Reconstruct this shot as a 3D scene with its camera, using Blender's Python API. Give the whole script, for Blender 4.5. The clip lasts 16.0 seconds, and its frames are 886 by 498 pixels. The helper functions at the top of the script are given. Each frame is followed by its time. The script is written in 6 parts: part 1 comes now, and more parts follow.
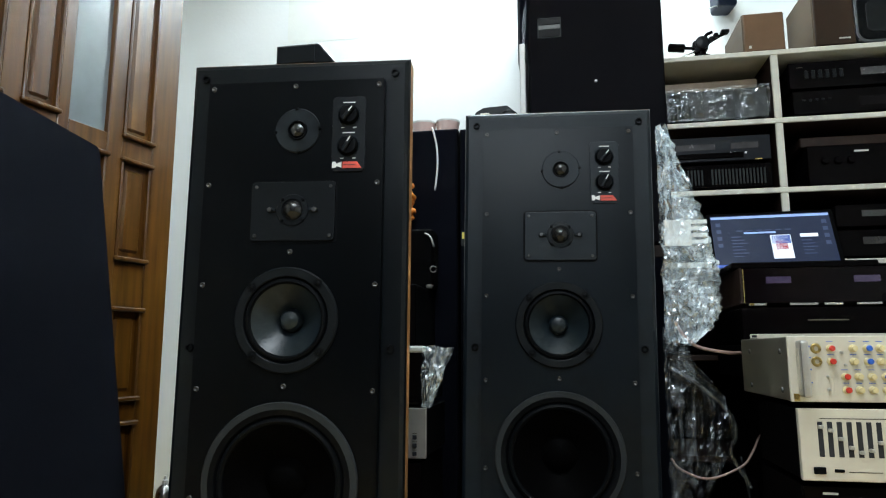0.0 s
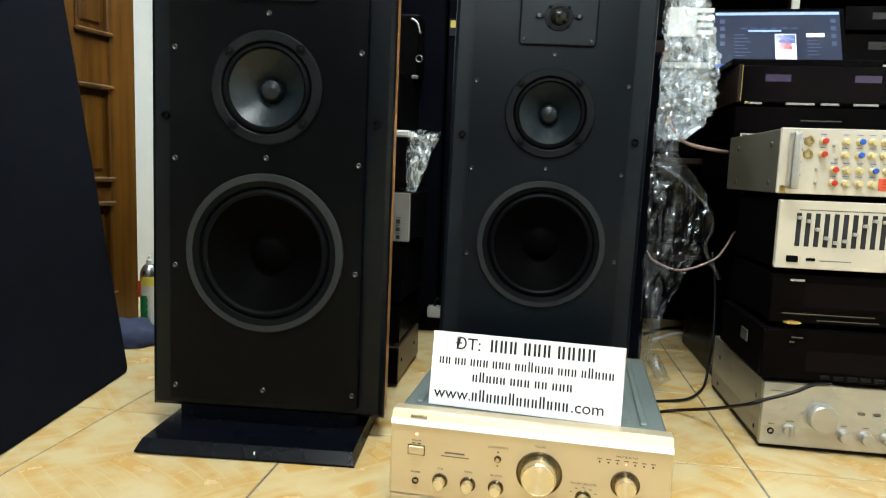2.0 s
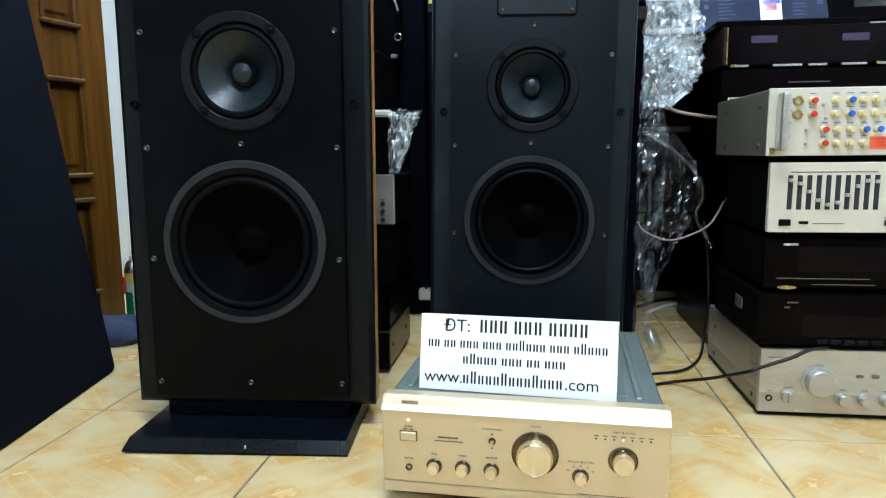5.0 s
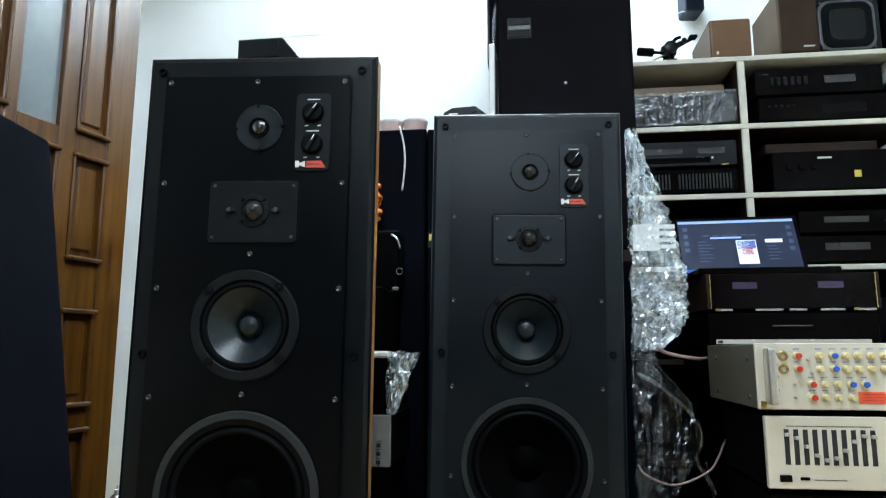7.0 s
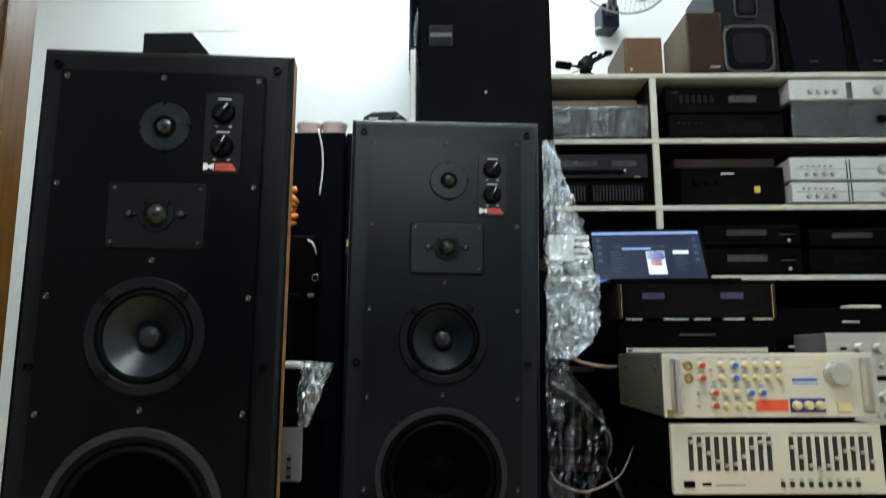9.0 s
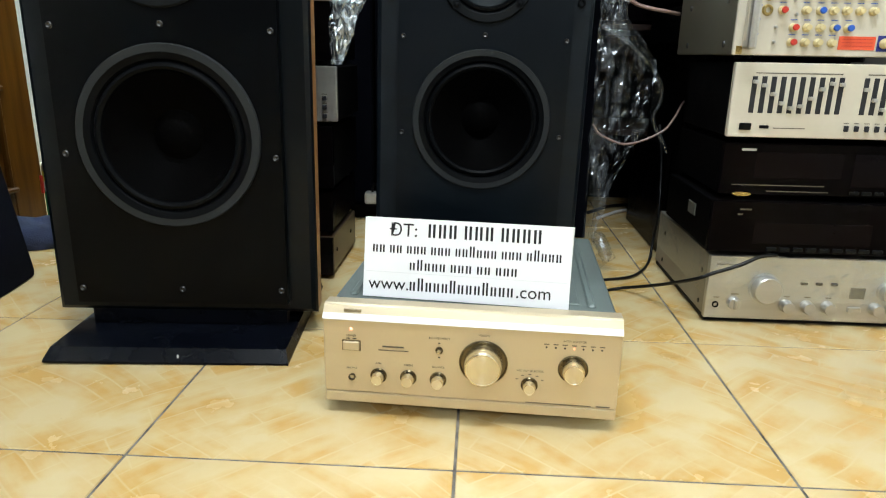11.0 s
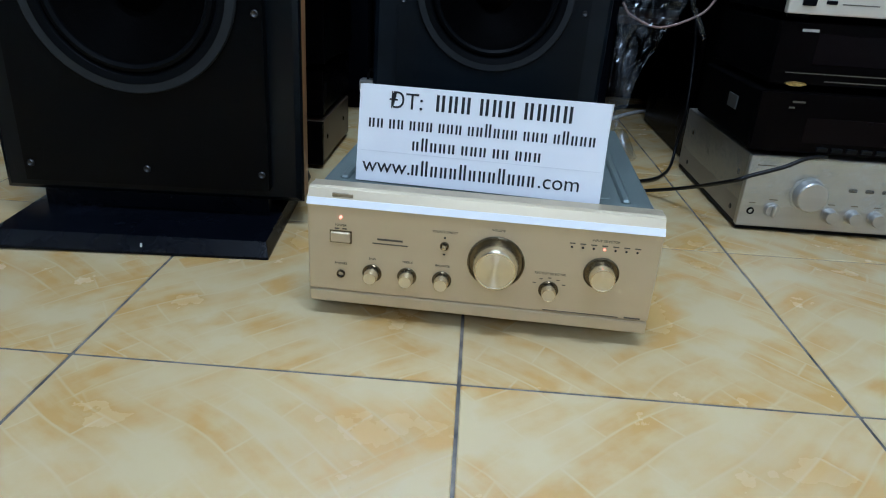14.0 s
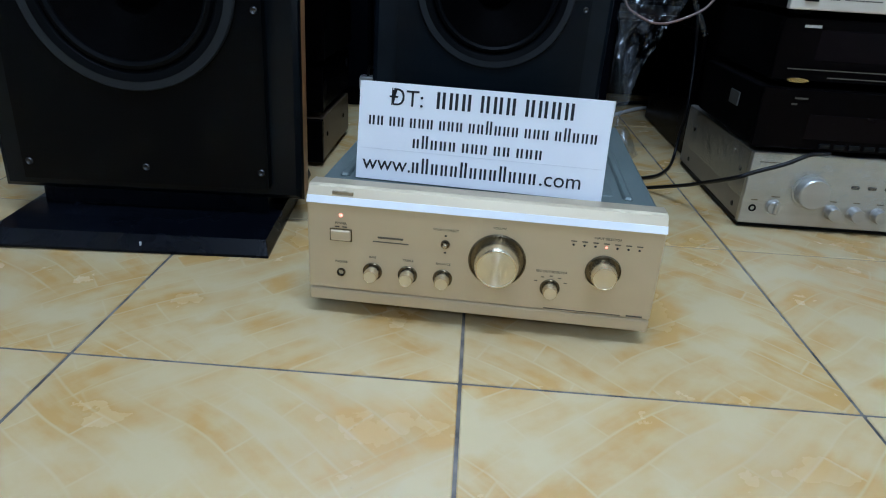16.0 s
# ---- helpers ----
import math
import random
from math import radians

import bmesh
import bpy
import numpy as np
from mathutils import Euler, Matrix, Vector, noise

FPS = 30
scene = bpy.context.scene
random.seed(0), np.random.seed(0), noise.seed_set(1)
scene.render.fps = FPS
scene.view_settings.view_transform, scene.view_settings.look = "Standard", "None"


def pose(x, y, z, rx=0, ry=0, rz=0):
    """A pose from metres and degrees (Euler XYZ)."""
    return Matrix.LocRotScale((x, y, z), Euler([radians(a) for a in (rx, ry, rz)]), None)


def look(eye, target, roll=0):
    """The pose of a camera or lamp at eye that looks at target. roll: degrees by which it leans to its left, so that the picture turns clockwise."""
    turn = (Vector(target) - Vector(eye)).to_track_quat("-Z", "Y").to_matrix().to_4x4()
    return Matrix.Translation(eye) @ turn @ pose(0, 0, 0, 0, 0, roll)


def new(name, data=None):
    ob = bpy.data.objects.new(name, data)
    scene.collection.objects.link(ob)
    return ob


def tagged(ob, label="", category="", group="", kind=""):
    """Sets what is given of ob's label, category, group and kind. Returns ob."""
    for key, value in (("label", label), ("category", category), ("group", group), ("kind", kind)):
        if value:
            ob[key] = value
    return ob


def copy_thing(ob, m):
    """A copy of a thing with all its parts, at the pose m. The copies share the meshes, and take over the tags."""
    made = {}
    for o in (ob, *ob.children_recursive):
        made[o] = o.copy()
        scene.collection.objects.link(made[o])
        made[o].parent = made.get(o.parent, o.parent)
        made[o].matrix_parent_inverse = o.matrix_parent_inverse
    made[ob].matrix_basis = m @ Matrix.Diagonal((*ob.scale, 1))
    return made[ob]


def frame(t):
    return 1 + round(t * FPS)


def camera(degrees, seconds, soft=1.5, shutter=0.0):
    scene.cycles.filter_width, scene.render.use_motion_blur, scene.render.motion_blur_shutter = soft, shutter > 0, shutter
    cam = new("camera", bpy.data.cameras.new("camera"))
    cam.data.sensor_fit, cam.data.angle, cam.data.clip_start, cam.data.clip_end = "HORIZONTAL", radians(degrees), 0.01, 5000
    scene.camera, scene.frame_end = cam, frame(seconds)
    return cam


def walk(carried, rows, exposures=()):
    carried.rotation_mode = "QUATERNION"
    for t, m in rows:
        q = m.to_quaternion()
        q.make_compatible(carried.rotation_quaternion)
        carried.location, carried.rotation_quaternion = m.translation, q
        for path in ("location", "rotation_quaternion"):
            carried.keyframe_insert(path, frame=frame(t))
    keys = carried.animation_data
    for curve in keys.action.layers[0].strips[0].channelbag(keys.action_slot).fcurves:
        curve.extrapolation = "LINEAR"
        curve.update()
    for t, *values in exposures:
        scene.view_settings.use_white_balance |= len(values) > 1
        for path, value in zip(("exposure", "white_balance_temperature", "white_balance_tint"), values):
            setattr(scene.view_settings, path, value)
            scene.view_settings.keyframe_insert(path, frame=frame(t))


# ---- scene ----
cam = camera(67.1, 16.0, soft=1.1, shutter=0.3)
PATH = [
    (0, (0.414, 0.621, 0.64), (0.061, 2.566, 0.945), -0.1),
    (0.5, (0.403, 0.618, 0.639), (0.076, 2.581, 0.835), 1.2),
    (1, (0.392, 0.634, 0.588), (0.092, 2.611, 0.541), 2.2),
    (1.5, (0.392, 0.64, 0.577), (0.095, 2.614, 0.454), 2.1),
    (2, (0.384, 0.659, 0.561), (0.107, 2.626, 0.327), 2.1),
    (2.5, (0.379, 0.673, 0.558), (0.116, 2.636, 0.276), 2.0),
    (3, (0.382, 0.681, 0.548), (0.113, 2.633, 0.208), 1.4),
    (3.2, (0.384, 0.682, 0.544), (0.116, 2.63, 0.177), 1.0),
    (5.3, (0.395, 0.694, 0.557), (0.128, 2.662, 0.319), -0.8),
    (5.5, (0.392, 0.691, 0.57), (0.116, 2.666, 0.43), -1.0),
    (6, (0.406, 0.681, 0.605), (0.134, 2.662, 0.663), -2.4),
    (6.5, (0.403, 0.669, 0.63), (0.13, 2.642, 0.808), 0.3),
    (7, (0.407, 0.658, 0.654), (0.153, 2.618, 0.958), -0.0),
    (7.5, (0.41, 0.651, 0.674), (0.239, 2.605, 1.061), 0.1),
    (8, (0.413, 0.648, 0.689), (0.32, 2.585, 1.181), -0.3),
    (8.5, (0.426, 0.654, 0.694), (0.435, 2.593, 1.183), -0.2),
    (9, (0.413, 0.679, 0.669), (0.396, 2.654, 0.983), -0.2),
    (9.5, (0.411, 0.709, 0.597), (0.303, 2.706, 0.594), -0.1),
    (10, (0.404, 0.742, 0.571), (0.244, 2.716, 0.295), 0.6),
    (10.2, (0.401, 0.751, 0.561), (0.273, 2.714, 0.198), 0.3),
    (12.3, (0.377, 0.81, 0.501), (0.317, 2.698, -0.156), 2.8),
    (12.5, (0.379, 0.826, 0.494), (0.329, 2.707, -0.184), 3.5),
    (13, (0.371, 0.86, 0.477), (0.296, 2.717, -0.26), 3.4),
    (13.5, (0.366, 0.889, 0.458), (0.288, 2.723, -0.337), 3.4),
    (14, (0.364, 0.905, 0.448), (0.305, 2.732, -0.363), 3.5),
    (14.5, (0.361, 0.909, 0.444), (0.295, 2.726, -0.389), 3.8),
    (15, (0.361, 0.907, 0.445), (0.297, 2.727, -0.382), 3.8),
    (15.5, (0.36, 0.91, 0.448), (0.298, 2.734, -0.37), 3.5),
    (16, (0.363, 0.91, 0.447), (0.304, 2.734, -0.372), 3.4),
]
walk(cam, [(t, look(eye, target, roll)) for t, eye, target, roll in PATH],
     [(0.0, 0.40, 5950, 6), (0.7, 0.70, 5950, 6), (1.2, 0.90, 6100, 7), (2.5, 1.0, 6350, 6), (3.2, 0.95, 6100, 6), (5.3, 0.9, 5300, 7), (5.5, 0.85, 5200, 7), (6.0, 0.75, 5050, 7), (6.5, 0.60, 5150, 7),
      (7.0, 0.55, 5650, 6), (7.5, 0.5, 5900, 6), (8.0, 0.15, 5900, 6), (8.5, -0.10, 6000, 6), (9.0, 0.25, 6000, 6), (9.5, 0.75, 5950, 7), (10.2, 0.95, 6300, 7), (12.3, 0.22, 5400, 9), (14.0, -0.02, 4850, 10), (16.0, -0.07, 4750, 10)])

# ---- world and lights ----
world = bpy.data.worlds.new("world")
scene.world = world
world.use_nodes = True
world.node_tree.nodes["Background"].inputs[0].default_value = (0.5, 0.55, 0.6, 1)
world.node_tree.nodes["Background"].inputs[1].default_value = 0.05


def tube_light(name, place, turn, length, width, watts, colour):
    data = bpy.data.lights.new(name, "AREA")
    data.shape, data.size, data.size_y, data.energy, data.color = "RECTANGLE", length, width, watts, colour
    ob = new(name, data)
    ob.matrix_world = pose(*place, *turn)
    return ob


# fluorescent tubes: high on the back wall, under the ceiling over the walkway, and high at the street end
tube_light("tube_light_wall", (0.35, 3.20, 3.02), (60, 0, 0), 1.2, 0.07, 104, (0.90, 0.98, 1.0))
tube_light("tube_light_ceiling", (0.45, 0.95, 2.80), (0, 0, 0), 1.2, 0.10, 41, (0.95, 0.99, 1.0))

tube_light("tube_light_street_end", (0.45, -2.10, 2.68), (80, 0, 0), 1.2, 0.08, 27, (0.93, 0.98, 1.0))


# ---- materials ----
def material(name, colour, rough=0.5, metal=0.0, second=None, scale=8.0, detail=6.0, mix=0.5, bump=0.0, bump_scale=200.0,
             stretch=(1, 1, 1), rough_var=0.12, coat=0.0, spec=0.5, vary=0.0, emit=None, emit_strength=0.0):
    """A surface with large stains, fine grain, uneven gloss and relief."""
    m = bpy.data.materials.new(name)
    m.use_nodes = True
    nt = m.node_tree
    n, l = nt.nodes, nt.links
    b = n["Principled BSDF"]
    tc = n.new("ShaderNodeTexCoord")
    mp = n.new("ShaderNodeMapping")
    mp.inputs["Scale"].default_value = stretch
    l.new(tc.outputs["Object"], mp.inputs["Vector"])
    noise_a = n.new("ShaderNodeTexNoise")
    noise_a.inputs["Scale"].default_value = scale
    noise_a.inputs["Detail"].default_value = detail
    l.new(mp.outputs[0], noise_a.inputs["Vector"])
    ramp = n.new("ShaderNodeValToRGB")
    second = second or tuple(c * (1 - 0.25 * mix) for c in colour)
    ramp.color_ramp.elements[0].position, ramp.color_ramp.elements[1].position = 0.32, 0.68
    ramp.color_ramp.elements[0].color = (*second, 1)
    ramp.color_ramp.elements[1].color = (*colour, 1)
    l.new(noise_a.outputs["Fac"], ramp.inputs["Fac"])
    last = ramp.outputs[0]
    if vary:
        info = n.new("ShaderNodeObjectInfo")
        hsv = n.new("ShaderNodeHueSaturation")
        mr = n.new("ShaderNodeMapRange")
        mr.inputs[3].default_value, mr.inputs[4].default_value = 1 - vary, 1 + vary
        l.new(info.outputs["Random"], mr.inputs[0])
        l.new(mr.outputs[0], hsv.inputs["Value"])
        l.new(last, hsv.inputs["Color"])
        last = hsv.outputs[0]
    l.new(last, b.inputs["Base Color"])
    fine = n.new("ShaderNodeTexNoise")
    fine.inputs["Scale"].default_value = bump_scale
    fine.inputs["Detail"].default_value = 3
    l.new(mp.outputs[0], fine.inputs["Vector"])
    rr = n.new("ShaderNodeMapRange")
    rr.inputs[3].default_value, rr.inputs[4].default_value = max(0.02, rough - rough_var), min(1, rough + rough_var)
    l.new(noise_a.outputs["Fac"], rr.inputs[0])
    l.new(rr.outputs[0], b.inputs["Roughness"])
    if bump:
        bn = n.new("ShaderNodeBump")
        bn.inputs["Strength"].default_value = bump
        bn.inputs["Distance"].default_value = 0.002
        l.new(fine.outputs["Fac"], bn.inputs["Height"])
        l.new(bn.outputs[0], b.inputs["Normal"])
    b.inputs["Metallic"].default_value = metal
    b.inputs["Coat Weight"].default_value = coat
    b.inputs["Coat Roughness"].default_value = 0.12
    b.inputs["Specular IOR Level"].default_value = spec
    if emit:
        b.inputs["Emission Color"].default_value = (*emit, 1)
        b.inputs["Emission Strength"].default_value = emit_strength
    return m


M = {}
M["wall"] = material("white_plaster", (0.80, 0.81, 0.79), 0.8, second=(0.74, 0.75, 0.73), scale=1.3, bump=0.15, bump_scale=60)
M["ceiling"] = material("ceiling_paint", (0.82, 0.82, 0.80), 0.85, scale=1.0, bump=0.1, bump_scale=40)
M["grout"] = material("tile_grout", (0.24, 0.215, 0.18), 0.9, second=(0.025, 0.024, 0.026), scale=26, bump=0.4, bump_scale=120)
M["wood_door"] = material("varnished_door_wood", (0.118, 0.047, 0.0036), 0.34, second=(0.052, 0.019, 0.0013), scale=5, stretch=(9, 9, 0.6), bump=0.14, bump_scale=50, spec=0.4, coat=0.2)
M["wood_side"] = material("walnut_veneer", (0.42, 0.21, 0.075), 0.40, second=(0.26, 0.12, 0.04), scale=5, stretch=(8, 8, 0.5), bump=0.1, bump_scale=60)
M["wood_box"] = material("dull_brown_veneer", (0.078, 0.051, 0.026), 0.55, second=(0.054, 0.035, 0.018), scale=6, stretch=(1, 1, 8), bump=0.1, bump_scale=60, vary=0.12, spec=0.25)
M["wood_dark"] = material("dark_wood_veneer", (0.020, 0.010, 0.007), 0.55, second=(0.012, 0.006, 0.004), scale=6, stretch=(8, 8, 1), bump=0.1, spec=0.2)
M["baffle"] = material("black_baffle_paint", (0.0008, 0.0013, 0.0020), 0.31, second=(0.0006, 0.0010, 0.0015), scale=5, bump=0.08, bump_scale=350, rough_var=0.03, spec=0.085)
# lighter blue-black: the sheen on the second speaker's baffle, put into its base colour
M["baffle_sheen"] = material("sheen_black_baffle_paint", (0.0030, 0.0054, 0.0082), 0.31, second=(0.0023, 0.0040, 0.0062), scale=4, bump=0.08, bump_scale=350, rough_var=0.03, spec=0.19)
M["frame"] = material("black_frame_paint", (0.0022, 0.0036, 0.0052), 0.31, second=(0.0015, 0.0025, 0.0036), scale=4, bump=0.08, bump_scale=300, stretch=(3, 3, 0.6), rough_var=0.04, spec=0.19)
M["plinth"] = material("black_plinth_paint", (0.0016, 0.0022, 0.0044), 0.26, second=(0.0030, 0.0038, 0.0064), scale=9, bump=0.1, spec=0.12)
M["black"] = material("black_lacquer", (0.0012, 0.0009, 0.0011), 0.26, second=(0.0020, 0.0014, 0.0016), scale=6, bump=0.06, bump_scale=200, spec=0.035)
M["black_matt"] = material("black_vinyl", (0.0014, 0.0014, 0.0017), 0.6, second=(0.0021, 0.0020, 0.0021), scale=5, bump=0.2, bump_scale=260, spec=0.02)
M["cloth"] = material("black_grille_cloth", (0.0026, 0.0031, 0.0058), 0.95, second=(0.0036, 0.0042, 0.0074), scale=3, bump=0.5, bump_scale=700, spec=0.04)
M["cone"] = material("black_paper_cone", (0.0009, 0.0009, 0.0010), 0.55, second=(0.0013, 0.0012, 0.0012), scale=16, bump=0.25, bump_scale=260, spec=0.01)
M["cone_gloss"] = material("coated_midrange_cone", (0.0080, 0.0125, 0.0160), 0.34, second=(0.0060, 0.0092, 0.0118), scale=10, bump=0.1, bump_scale=200, spec=0.28)
M["rubber"] = material("black_rubber", (0.0022, 0.0026, 0.0032), 0.42, scale=20, bump=0.05, spec=0.06)
M["ring"] = material("grey_cast_ring", (0.025, 0.027, 0.028), 0.5, second=(0.019, 0.021, 0.022), scale=14, bump=0.15, bump_scale=300, spec=0.10)
M["ring_dark"] = material("dark_cast_ring", (0.0062, 0.0075, 0.0088), 0.40, second=(0.0045, 0.0055, 0.0065), scale=14, bump=0.1, spec=0.12)
M["plate"] = material("dark_grey_driver_plate", (0.0034, 0.0046, 0.0060), 0.36, second=(0.0026, 0.0035, 0.0045), scale=12, bump=0.1, rough_var=0.04, spec=0.16)
M["plate_grey"] = material("worn_grey_tweeter_plate", (0.0125, 0.016, 0.019), 0.45, second=(0.0045, 0.0060, 0.0074), scale=26, bump=0.1, spec=0.12)
M["dome"] = material("soft_dome", (0.014, 0.0135, 0.013), 0.22, second=(0.007, 0.007, 0.007), scale=30, spec=0.4)
M["steel"] = material("bright_steel", (0.62, 0.62, 0.60), 0.28, 1.0, scale=30, bump=0.05)
M["badge_grey"] = material("dull_grey_badge", (0.085, 0.085, 0.075), 0.5, second=(0.05, 0.05, 0.045), scale=60)
M["rim_metal"] = material("dull_cast_rim", (0.085, 0.088, 0.095), 0.4, 0.5, second=(0.05, 0.052, 0.058), scale=20)
# raised base colour paints that sheen on the frame and driver plates too
M["plate_sheen"] = material("sheen_driver_plate", (0.0075, 0.0112, 0.0150), 0.38, second=(0.0052, 0.0078, 0.0106), scale=16, bump=0.1, rough_var=0.05, spec=0.22)
M["cloth_greyer"] = material("greyer_black_cloth", (0.0044, 0.0042, 0.0056), 0.9, second=(0.0032, 0.0031, 0.0042), scale=4, bump=0.4, bump_scale=600, spec=0.05)
M["panel_grey"] = material("dark_grey_panel", (0.0085, 0.0100, 0.0135), 0.4, second=(0.0060, 0.0072, 0.0100), scale=8, spec=0.15)
M["screw"] = material("dull_zinc_screw", (0.11, 0.11, 0.11), 0.45, 1.0, second=(0.05, 0.05, 0.05), scale=60)
M["gold"] = material("champagne_anodised_panel", (0.66, 0.56, 0.385), 0.42, 0.65, second=(0.63, 0.53, 0.36), scale=3, stretch=(0.4, 4, 8), bump=0.05, bump_scale=500, rough_var=0.05)
M["gold_dark"] = material("dark_gilt_ring", (0.16, 0.125, 0.07), 0.24, 0.9, scale=20)
M["badge_gold"] = material("dull_gold_badge", (0.44, 0.37, 0.25), 0.4, 0.6, second=(0.26, 0.21, 0.13), scale=160)
# plain near-white in place of the light a polished strip reflects
M["trim_shine"] = material("painted_shine_trim", (0.93, 0.93, 0.92), 0.45, 0.0, scale=4)
M["amp_top"] = material("grey_green_steel_cover", (0.145, 0.175, 0.165), 0.42, 0.25, second=(0.115, 0.14, 0.135), scale=6, bump=0.12, bump_scale=500)
M["silver"] = material("brushed_silver_panel", (0.55, 0.54, 0.51), 0.36, 0.8, second=(0.47, 0.46, 0.43), scale=4, stretch=(0.5, 6, 10), bump=0.06, bump_scale=400)
M["silver_side"] = material("grey_steel_case", (0.33, 0.31, 0.27), 0.42, 0.5, second=(0.25, 0.235, 0.20), scale=7, bump=0.12)
M["ivory"] = material("ivory_panel", (0.66, 0.62, 0.52), 0.42, 0.25, second=(0.58, 0.54, 0.45), scale=6, bump=0.05)
M["olive_side"] = material("olive_grey_steel_case", (0.16, 0.15, 0.115), 0.42, 0.4, second=(0.12, 0.112, 0.085), scale=7, bump=0.1)
M["dark_glass"] = material("smoked_display_glass", (0.0020, 0.0012, 0.0018), 0.10, second=(0.0032, 0.0018, 0.0024), scale=6, rough_var=0.05, spec=0.07)
M["display"] = material("dim_violet_display", (0.03, 0.02, 0.045), 0.2, emit=(0.30, 0.20, 0.50), emit_strength=0.035, scale=40)
M["display_grey"] = material("unlit_grey_display", (0.040, 0.037, 0.040), 0.25, second=(0.026, 0.024, 0.026), scale=20)
M["display_dim"] = material("dark_unlit_display", (0.014, 0.012, 0.013), 0.25, second=(0.009, 0.008, 0.009), scale=20)
M["slot"] = material("slider_slot", (0.012, 0.013, 0.018), 0.5, scale=20)
M["red"] = material("red_plastic", (0.55, 0.035, 0.02), 0.35, scale=30)
M["red_label"] = material("orange_red_label", (0.75, 0.10, 0.035), 0.5, scale=20)
M["blue"] = material("blue_plastic", (0.03, 0.12, 0.55), 0.35, scale=30)
M["blue_label"] = material("dark_blue_label", (0.02, 0.03, 0.22), 0.4, scale=20)
M["yellow"] = material("yellow_label", (0.75, 0.60, 0.09), 0.5, scale=20)
M["knob_ivory"] = material("cream_plastic_knob", (0.66, 0.56, 0.30), 0.35, scale=40)
M["paper"] = material("white_card", (0.86, 0.87, 0.90), 0.7, second=(0.82, 0.83, 0.86), scale=5, bump=0.06, bump_scale=80)
M["ink"] = material("black_ink", (0.005, 0.005, 0.007), 0.6, scale=30)
M["ink_soft"] = material("grey_print", (0.10, 0.085, 0.06), 0.6, scale=30)
M["ink_white"] = material("white_print", (0.70, 0.70, 0.68), 0.5, scale=30)
M["shelf"] = material("cream_painted_shelf", (0.58, 0.56, 0.49), 0.5, second=(0.50, 0.48, 0.41), scale=6, bump=0.08, bump_scale=80)
M["cable"] = material("black_rubber_cable", (0.004, 0.004, 0.0045), 0.38, scale=20, spec=0.3)
M["cable_white"] = material("white_cable", (0.75, 0.74, 0.72), 0.45, scale=20)
M["cable_pink"] = material("clear_copper_speaker_cable", (0.30, 0.20, 0.17), 0.3, scale=20)
M["orange"] = material("orange_rope", (0.75, 0.24, 0.02), 0.6, second=(0.5, 0.13, 0.01), scale=40, bump=0.6, bump_scale=150)
M["fan_plastic"] = material("grey_fan_plastic", (0.022, 0.024, 0.028), 0.4, scale=12, spec=0.3)
M["fan_blade"] = material("pale_translucent_blade", (0.40, 0.385, 0.32), 0.4, second=(0.30, 0.285, 0.23), scale=5)
M["fan_blue"] = material("dark_blue_fan_base", (0.005, 0.010, 0.026), 0.35, scale=12, spec=0.3)
M["wire"] = material("chromed_wire", (0.30, 0.31, 0.31), 0.35, 0.8, scale=30)
M["white_plastic"] = material("white_plastic", (0.70, 0.70, 0.67), 0.4, scale=10)
M["pink"] = material("pale_pink_plastic", (0.62, 0.42, 0.38), 0.4, second=(0.7, 0.55, 0.5), scale=20)
M["green"] = material("green_can_print", (0.02, 0.28, 0.07), 0.35, scale=30)
M["denim"] = material("dark_blue_cloth", (0.025, 0.035, 0.085), 0.85, second=(0.014, 0.02, 0.05), scale=20, bump=0.7, bump_scale=260)
M["slit_wood"] = material("bronze_case", (0.12, 0.085, 0.05), 0.35, 0.3, second=(0.08, 0.055, 0.035), scale=8)
M["door_glass"] = material("blotched_glass", (0.22, 0.25, 0.26), 0.22, second=(0.06, 0.055, 0.05), scale=2.2, stretch=(1, 1, 0.8), detail=9)
M["red_led"] = material("red_led", (0.9, 0.2, 0.12), 0.3, emit=(1.0, 0.22, 0.12), emit_strength=3.0)
M["badge_red"] = material("dark_red_badge", (0.50, 0.055, 0.030), 0.5, scale=20)
M["brass"] = material("brass_jack", (0.55, 0.42, 0.16), 0.28, 1.0, scale=30)


def turned_metal(name, rough, aniso, turn):
    """Champagne metal turned on a lathe: the gloss is drawn out across the fine grooves."""
    m = material(name, (0.84, 0.75, 0.56), rough, 1.0, second=(0.78, 0.69, 0.51), scale=40, rough_var=0.04)
    n, l = m.node_tree.nodes, m.node_tree.links
    tan = n.new("ShaderNodeTangent")
    tan.direction_type, tan.axis = "RADIAL", "Y"
    l.new(tan.outputs[0], n["Principled BSDF"].inputs["Tangent"])
    n["Principled BSDF"].inputs["Anisotropic"].default_value = aniso
    n["Principled BSDF"].inputs["Anisotropic Rotation"].default_value = turn
    return m


M["gold_shiny"] = turned_metal("turned_champagne_knob", 0.26, 0.5, 0.25)
M["gold_face"] = turned_metal("turned_champagne_face", 0.34, 0.92, 0.25)


